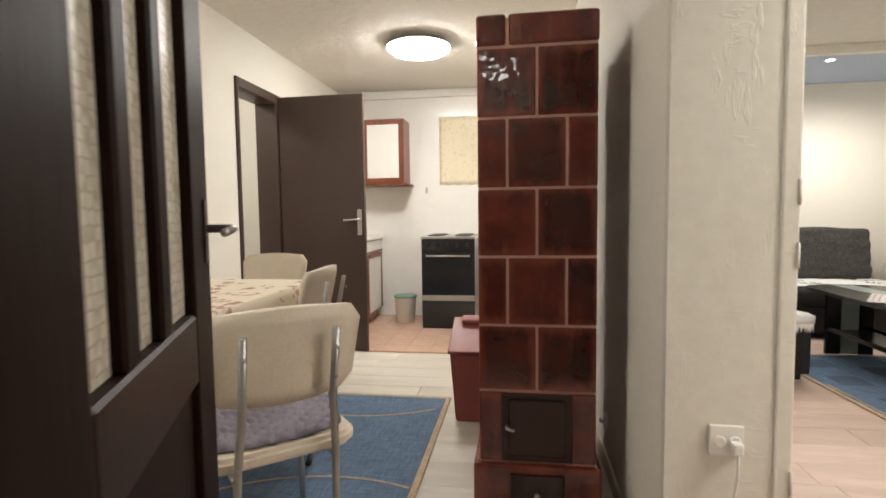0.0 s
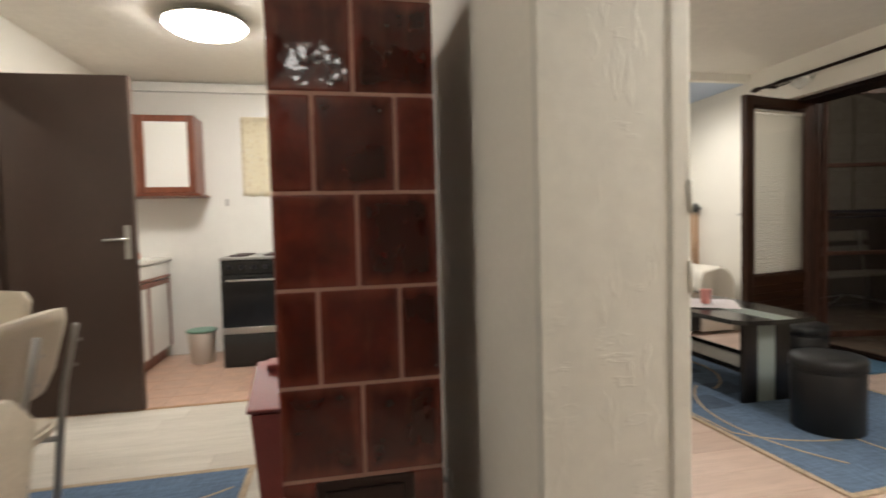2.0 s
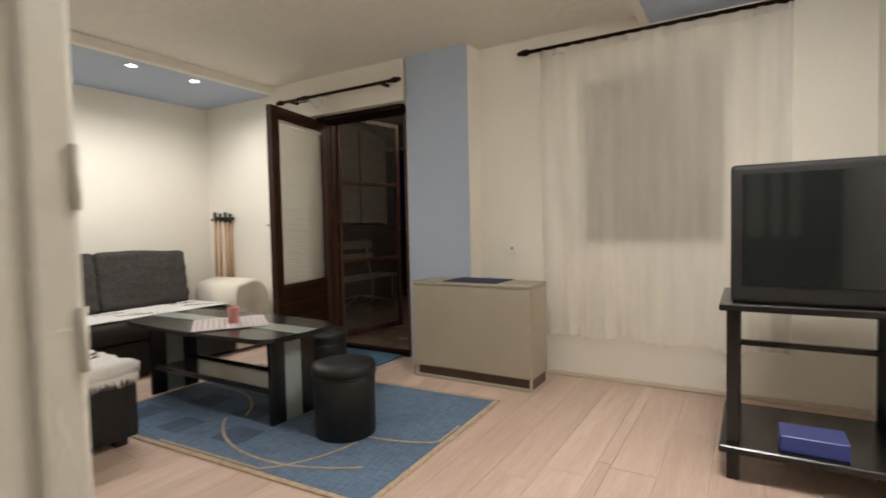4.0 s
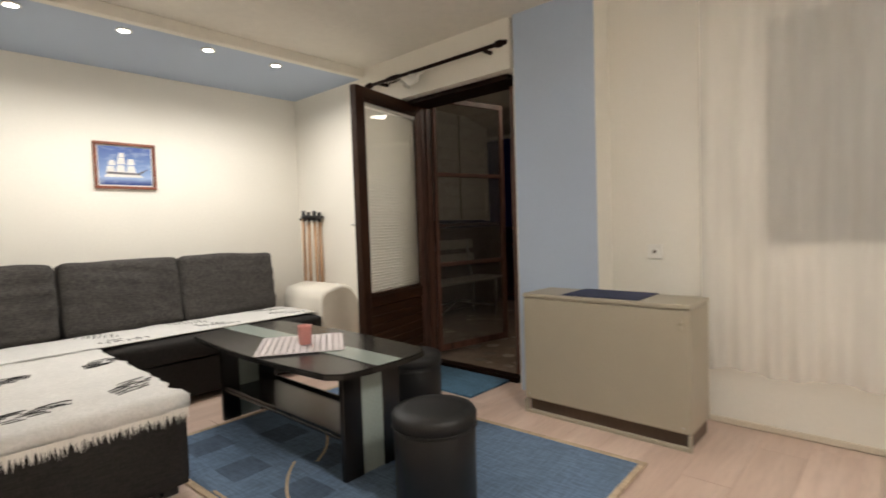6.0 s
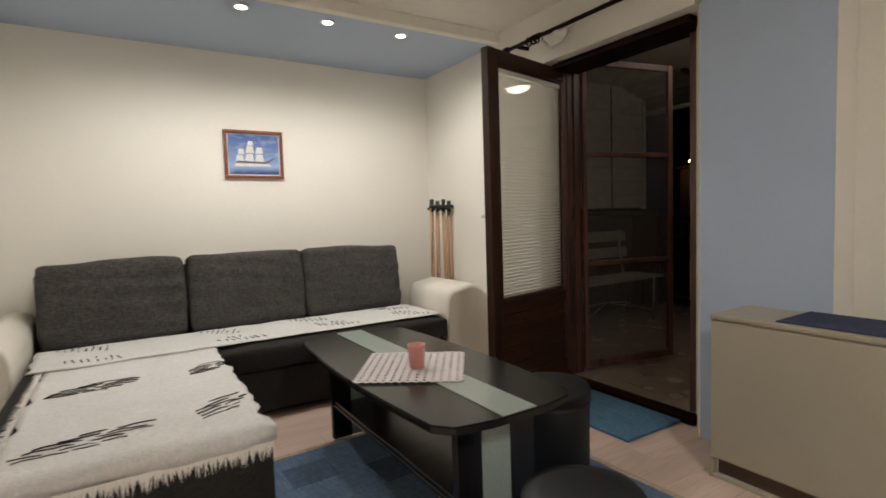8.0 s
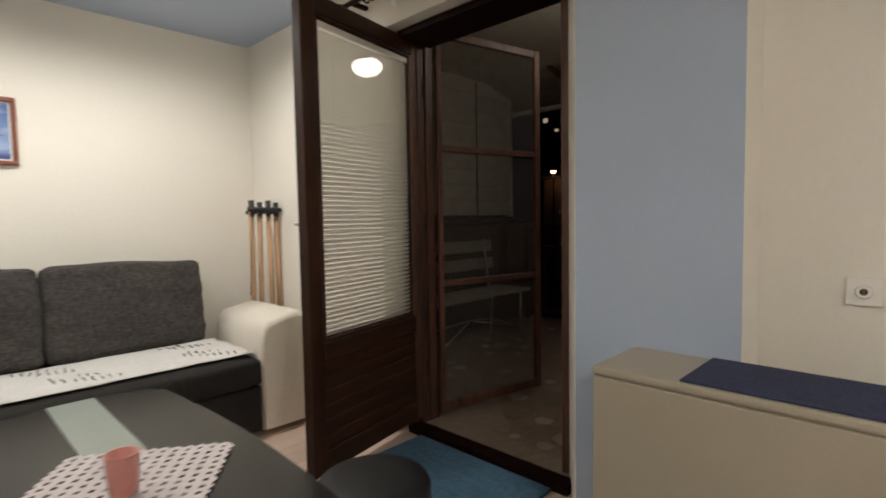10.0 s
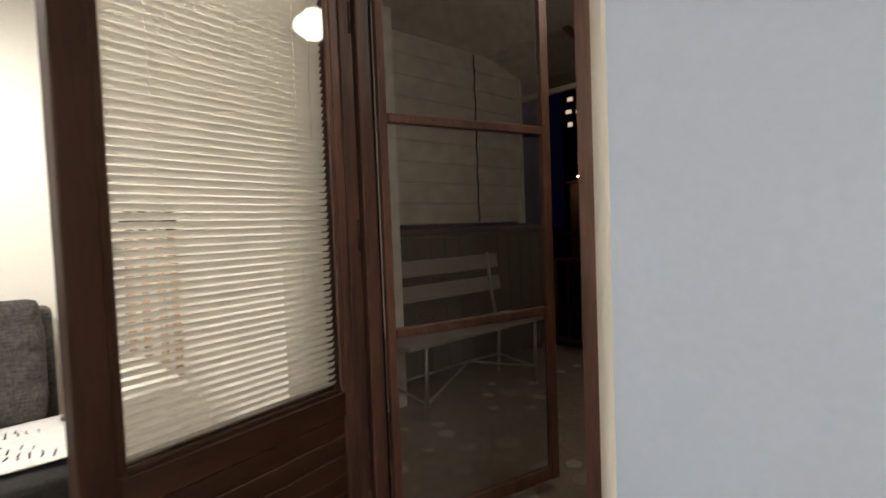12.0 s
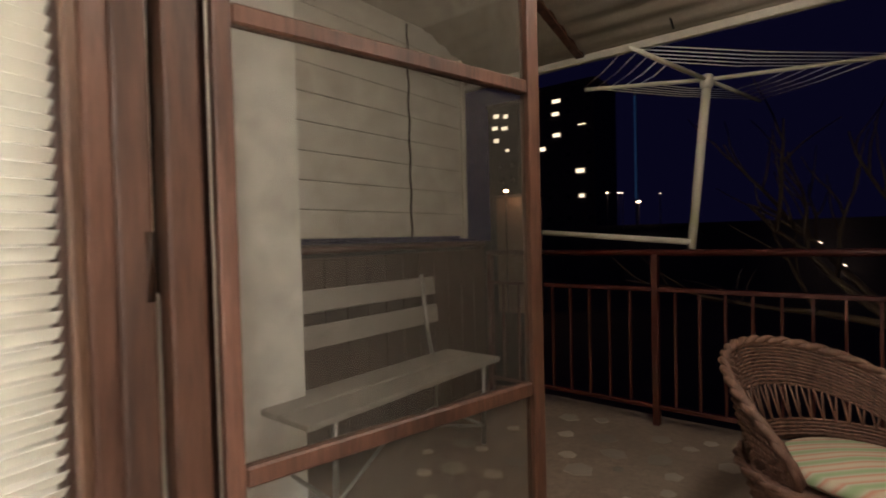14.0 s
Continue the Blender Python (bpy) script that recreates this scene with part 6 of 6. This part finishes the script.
def wicker_chair(m):
    """A tub chair: high braided back, open stakes, a flared braided rim round the seat and a woven skirt."""
    c = thing("wicker_chair", m, "brown wicker tub chair on the balcony", "chair")
    lim = radians(105)

    def rim(a):
        k = max(0.0, math.cos(a * 0.5 * math.pi / lim))
        return 0.44 + 0.33 * k ** 0.62

    def at(a, z):
        r = 0.31 + 0.16 * (z - 0.42)
        return Vector((r * math.sin(a), -r * math.cos(a) - 0.22 * max(0, z - 0.42) * max(0, math.cos(a)), z))

    n = 60
    angs = [-lim + 2 * lim * i / n for i in range(n + 1)]
    out = [Vector((math.sin(a), -math.cos(a), 0)) for a in angs]
    for off in (0.0, math.pi):
        part("rim", tube([at(a, rim(a)) + Vector((0, 0, 0.008 * math.sin(i * 1.2 + off))) + o * 0.008 * math.cos(i * 1.2 + off) for i, (a, o) in enumerate(zip(angs, out))], 0.014, 8), M_WICKER, c, "braided wicker rim")
        part("seat_rim", tube([((0.345 + 0.008 * math.cos(k * 1.257 + off)) * math.cos(2 * math.pi * k / 60), (0.345 + 0.008 * math.cos(k * 1.257 + off)) * math.sin(2 * math.pi * k / 60), 0.41 + 0.008 * math.sin(k * 1.257 + off)) for k in range(60)], 0.013, 8, closed=True), M_WICKER, c, "braided wicker rim")
    bm = None
    for row in range(12):
        pts = [at(a, max(0.43, rim(a) - 0.018 - 0.013 * row)) + o * 0.005 * (1 if (i + row) % 2 else -1) for i, (a, o) in enumerate(zip(angs, out))]
        bm = tube(pts, 0.0066, 5, bm)
    part("back_weave", bm, M_WICKER, c, "dense wicker weave")["kind"] = "stuff"
    bm = None
    for row in range(5):
        bm = tube([at(a, 0.425 + 0.013 * row) + o * 0.004 * (1 if (i + row) % 2 else -1) for i, (a, o) in enumerate(zip(angs, out))], 0.0066, 5, bm)
    part("low_weave", bm, M_WICKER, c, "dense wicker weave")["kind"] = "stuff"
    for i in range(3, n - 2, 2):
        a = angs[i]
        z1 = rim(a) - 0.15
        if z1 > 0.50:
            for da in (-0.04, 0.04):
                part("stake", tube([at(a, 0.47), at(a + da, z1)], 0.0048, 5), M_WICKER, c)
    part("seat", lathe([(0.29, 0.365), (0.305, 0.375), (0.305, 0.39), (0.28, 0.395)], 32), M_WICKER, c)
    bm = None
    for row in range(23):
        z = 0.015 + row * 0.0165
        r = 0.245 + 0.09 * (z / 0.39) ** 1.6
        bm = tube([((r + 0.005 * (1 if (k + row) % 2 else -1)) * math.cos(2 * math.pi * k / 44), (r + 0.005 * (1 if (k + row) % 2 else -1)) * math.sin(2 * math.pi * k / 44), z) for k in range(44)], 0.0085, 5, bm, closed=True)
    part("skirt", bm, M_WICKER, c, "woven wicker skirt")["kind"] = "stuff"
    return c


wicker_chair(pose(5.76, 3.15, -0.02, 0, 0, 139) @ Matrix.Scale(0.94, 4))
m, nodes, links, b = shader("striped_cushion_cloth", 0.9)
wv = nodes.new("ShaderNodeTexWave")
wv.inputs["Scale"].default_value, wv.inputs["Distortion"].default_value = 4.2, 0.6
links.new(coords(nodes, links), wv.inputs["Vector"])
links.new(ramp(nodes, links, wv.outputs["Fac"], [(0.0, (0.32, 0.42, 0.24)), (0.35, (0.50, 0.48, 0.36)), (0.6, (0.55, 0.27, 0.20)), (1.0, (0.58, 0.50, 0.38))]), b.inputs["Base Color"])
cu = solo("seat_cushion", lathe([(0.02, 0.0), (0.20, 0.004), (0.225, 0.025), (0.20, 0.05), (0.02, 0.062)], 32), m, "striped green and pink round cushion on a wicker chair", "cushion", smooth=True)
cu.matrix_world = pose(5.76, 3.15, 0.353, 0, 0, 40)

# ---- beyond the balcony ----
def tower(x, y0, y1, z1, lit):
    b = thing("apartment_tower", pose(x, (y0 + y1) / 2, -9), "dark apartment tower with a few lit windows", "building")
    h = (y1 - y0) / 2
    part("wall", bx(0, -h, 0, 14, h, z1 + 9), M_FACADE, b)
    part("roof", bx(-0.4, -h - 0.4, z1 + 9.001, 14.4, h + 0.4, z1 + 9.9), M_FACADE, b)
    for wy, wz, w, hh, on in lit:
        w, hh = w * 0.8, hh * 0.72
        wn = part("window", bx(-0.12, wy - (y0 + y1) / 2 - w / 2, wz + 9 - hh / 2, -0.001, wy - (y0 + y1) / 2 + w / 2, wz + 9 + hh / 2, 0.03), M_WINLIT if on else M_OVEN, b, "lit warm window" if on else "dark window")
        part("sill", bx(-0.3, wy - (y0 + y1) / 2 - w / 2 - 0.1, wz + 9 - hh / 2 - 0.2, -0.125, wy - (y0 + y1) / 2 + w / 2 + 0.1, wz + 9 - hh / 2 - 0.05), M_FACADE, wn)
    return b


def dark_grid(ys, zs):
    return [(y, z, 1.5, 1.4, False) for y in ys for z in zs]


tower(120, 50.5, 65.8, 37.0, [(60.1, 33.9, 2.6, 1.3, True), (60.4, 30.8, 2.2, 1.3, True), (60.2, 25.6, 2.4, 1.3, True), (64.1, 22.6, 2.0, 1.4, True), (54.2, 16.3, 2.6, 1.4, True), (53.9, 10.3, 1.6, 1.2, True), (53.6, 27.3, 2.4, 0.4, True)]
      + dark_grid((51.9, 57.2, 62.4), (33.9, 30.8, 25.6, 20.5, 16.3, 10.3, 5.0)))
tower(122, 72.2, 81.5, 36.0, [(78.9, 33.6, 2.0, 1.5, True), (75.9, 33.1, 1.6, 1.5, True), (79.4, 30.4, 2.2, 1.4, True), (76.3, 30.0, 2.2, 1.3, True), (79.0, 27.0, 1.8, 1.6, True), (75.6, 24.0, 1.4, 1.0, True)]
      + dark_grid((74.0, 77.6), (20.0, 16.0, 12.0, 7.0)))
low = thing("low_building", pose(100, 20, -9), "long dark low building in the night", "building")
part("wall", bx(0, -40, 0, 10, 26, 11.0), M_FACADE, low)
part("roof", bx(-0.5, -40.5, 11.001, 10.5, 26.5, 11.6), M_FACADE, low)

sl = thing("street_lamp", pose(60, 38.0, -9), "street lamp with an orange glowing head", "street lamp")
part("pole", tube([(0, 0, 0), (0, 0, 14.5), (-0.6, -0.4, 15.8)], 0.10, 8), M_IRON, sl)
part("lamp_head", lathe([(0.05, -0.1), (0.26, -0.10), (0.28, 0.10), (0.05, 0.18)], 14), M_STREETGLOW, sl, "glowing orange lamp head").location = (-0.7, -0.45, 15.8)
bill = thing("lit_kiosk", pose(61.5, 36.8, -9), "small pale building lit by the street lamp", "building")
part("wall", bx(0, -1.2, 0, 4, 3.6, 15.2), M_CONCRETE, bill)
part("roof", bx(-0.4, -1.6, 15.201, 4.4, 4.0, 15.5), M_FACADE, bill)
mast = thing("light_mast", pose(118, 40.4, -9), "tall mast with a faint blue light strip", "mast")
part("pole", tube([(0, 0, 0), (0, 0, 41)], 0.22, 8), M_FACADE, mast)
part("light_strip", bx(-0.32, -0.14, 17.5, -0.23, 0.14, 40.0), M_BLUELIGHT, mast, "faint blue glowing strip")
for y, z, s in ((47.7, 10.5, 0.35), (45.0, 10.3, 0.25), (44.2, 10.2, 0.2), (40.6, 8.0, 0.55), (36.0, 9.6, 0.15), (8.2, -1.6, 0.45), (4.9, -5.7, 0.6), (72.9, -1.7, 0.7), (70.5, -2.4, 0.4)):
    dl = thing("far_street_light", pose(96, 3.158 + (y - 3.158) * (96 - 3.743) / (120 - 3.743), 0), "small warm far-off street light", "street lamp", "far street lights")
    zz = 1.132 + (z - 1.132) * (96 - 3.743) / (120 - 3.743)
    part("pole", tube([(0, 0, -9), (0, 0, zz - 0.1)], 0.08, 6), M_FACADE, dl)
    part("lamp_head", lathe([(s * 0.3, zz - s * 0.4), (s * 0.8, zz), (s * 0.3, zz + s * 0.4)], 10), M_FARLIGHT, dl, "glowing lamp head")

# bare tree beside the balcony
tree = thing("bare_tree", pose(10.6, 2.75, -9), "leafless tree with thin crooked branches", "tree")
rng = random.Random(5)
part("trunk", tube([(0, 0, 0), (0.1, 0.05, 4), (-0.05, 0.1, 7.5), (0.0, 0.0, 9.2)], 0.22, 10, r_end=0.11), M_TWIG, tree)


def limb(bm, p, d, length, r, depth):
    pts = [p]
    for i in range(5):
        d = (d + Vector((rng.uniform(-0.22, 0.22), rng.uniform(-0.22, 0.22), rng.uniform(-0.08, 0.2)))).normalized()
        pts.append(pts[-1] + d * length / 5)
    bm = tube(pts, r, 6, bm, r_end=r * 0.35)
    if depth:
        for k in (2, 3, 4):
            nd = (d + Vector((rng.uniform(-0.9, 0.9), rng.uniform(-0.9, 0.9), rng.uniform(-0.2, 0.7)))).normalized()
            bm = limb(bm, pts[k], nd, length * 0.62, r * 0.5, depth - 1)
    return bm


for d in ((-0.5, 0.7, 0.55), (-0.1, 0.6, 0.9), (0.3, -0.5, 0.8), (-0.6, -0.2, 0.7), (-0.3, 0.95, 0.25)):
    part("limb", limb(None, Vector((0.0, 0.02, 9.1)), Vector(d).normalized(), 1.9, 0.05, 2), M_TWIG, tree)

# ---- pieces of floors, last ----
floor = structure("floor", boxes((-3.2, -1.7, -0.12, 4.02, 5.15, -0.013), (0.6, 5.1501, -0.12, 4.02, 5.40, -0.013)), M_SUB, "laminate plank floor")
rng = random.Random(11)


def lay(x0, x1, y0, y1, material, w=0.19, ln=1.28):
    """Planks along x, each row shifted; lengths cut at the walls."""
    cache = {}
    y = y0
    while y < y1 - 0.01:
        yy = min(y + w, y1)
        x = x0 - rng.uniform(0, ln)
        while x < x1 - 0.01:
            a, b = max(x, x0), min(x + ln, x1)
            if b - a > 0.02:
                key = (round(b - a, 2), round(yy - y, 3))
                if key not in cache:
                    cache[key] = mesh_data("plank", bx(-key[0] / 2 + 0.0006, -key[1] / 2 + 0.0006, -0.012, key[0] / 2 - 0.0006, key[1] / 2 - 0.0006, 0.0, 0.0012), material)
                shared("plank", cache[key], floor, pose((a + b) / 2, (y + yy) / 2, 0))
            x += ln
        y += w


lay(0.62, 3.97, 1.2, 5.38, M_PLANK)
lay(-1.8, 3.97, 0.0, 1.2, M_PLANK)
lay(-1.8, 0.45, 1.2, 3.69, M_PLANK_D)
lay(-0.7, 1.1, -1.6, 0.0, M_PLANK_D)
kfloor = structure("floor_kitchen", boxes((-1.8, 3.6905, -0.012, 0.45, 5.15, -0.002)), M_GROUT, "terracotta tiled kitchen floor")
tile = mesh_data("tile", bx(-0.098, -0.098, -0.0015, 0.098, 0.098, 0.0025, 0.0015), M_KTILE)
for i in range(11):
    for j in range(7):
        shared("tile", tile, kfloor, pose(-1.70 + i * 0.2, 3.795 + j * 0.2, 0))
structure("trim_floor_strip", bx(-1.8, 3.672, 0.0005, 0.45, 3.70, 0.006, 0.002), M_LIGHTWOOD, "thin strip between laminate and tiles")
bal_floor = bpy.data.objects["floor_balcony_slab"]
rng = random.Random(3)
laid = []
for k in range(260):
    x, y = rng.uniform(4.2, 6.8), rng.uniform(2.0, 5.0)
    n = rng.randint(5, 7)
    r = rng.uniform(0.03, 0.085)
    if any((x - a) ** 2 + (y - b) ** 2 < (r + c) ** 2 * 1.25 for a, b, c in laid):
        continue
    laid.append((x, y, r))
    ph = rng.uniform(0, 6)
    o = [(r * rng.uniform(0.7, 1.1) * math.cos(ph + 2 * math.pi * i / n), r * rng.uniform(0.7, 1.1) * math.sin(ph + 2 * math.pi * i / n)) for i in range(n)]
    shared("stone", mesh_data("stone", slab(o, -0.005, 0.003, 0.001, seg=1), M_STONE), bal_floor, pose(x, y, -0.02))
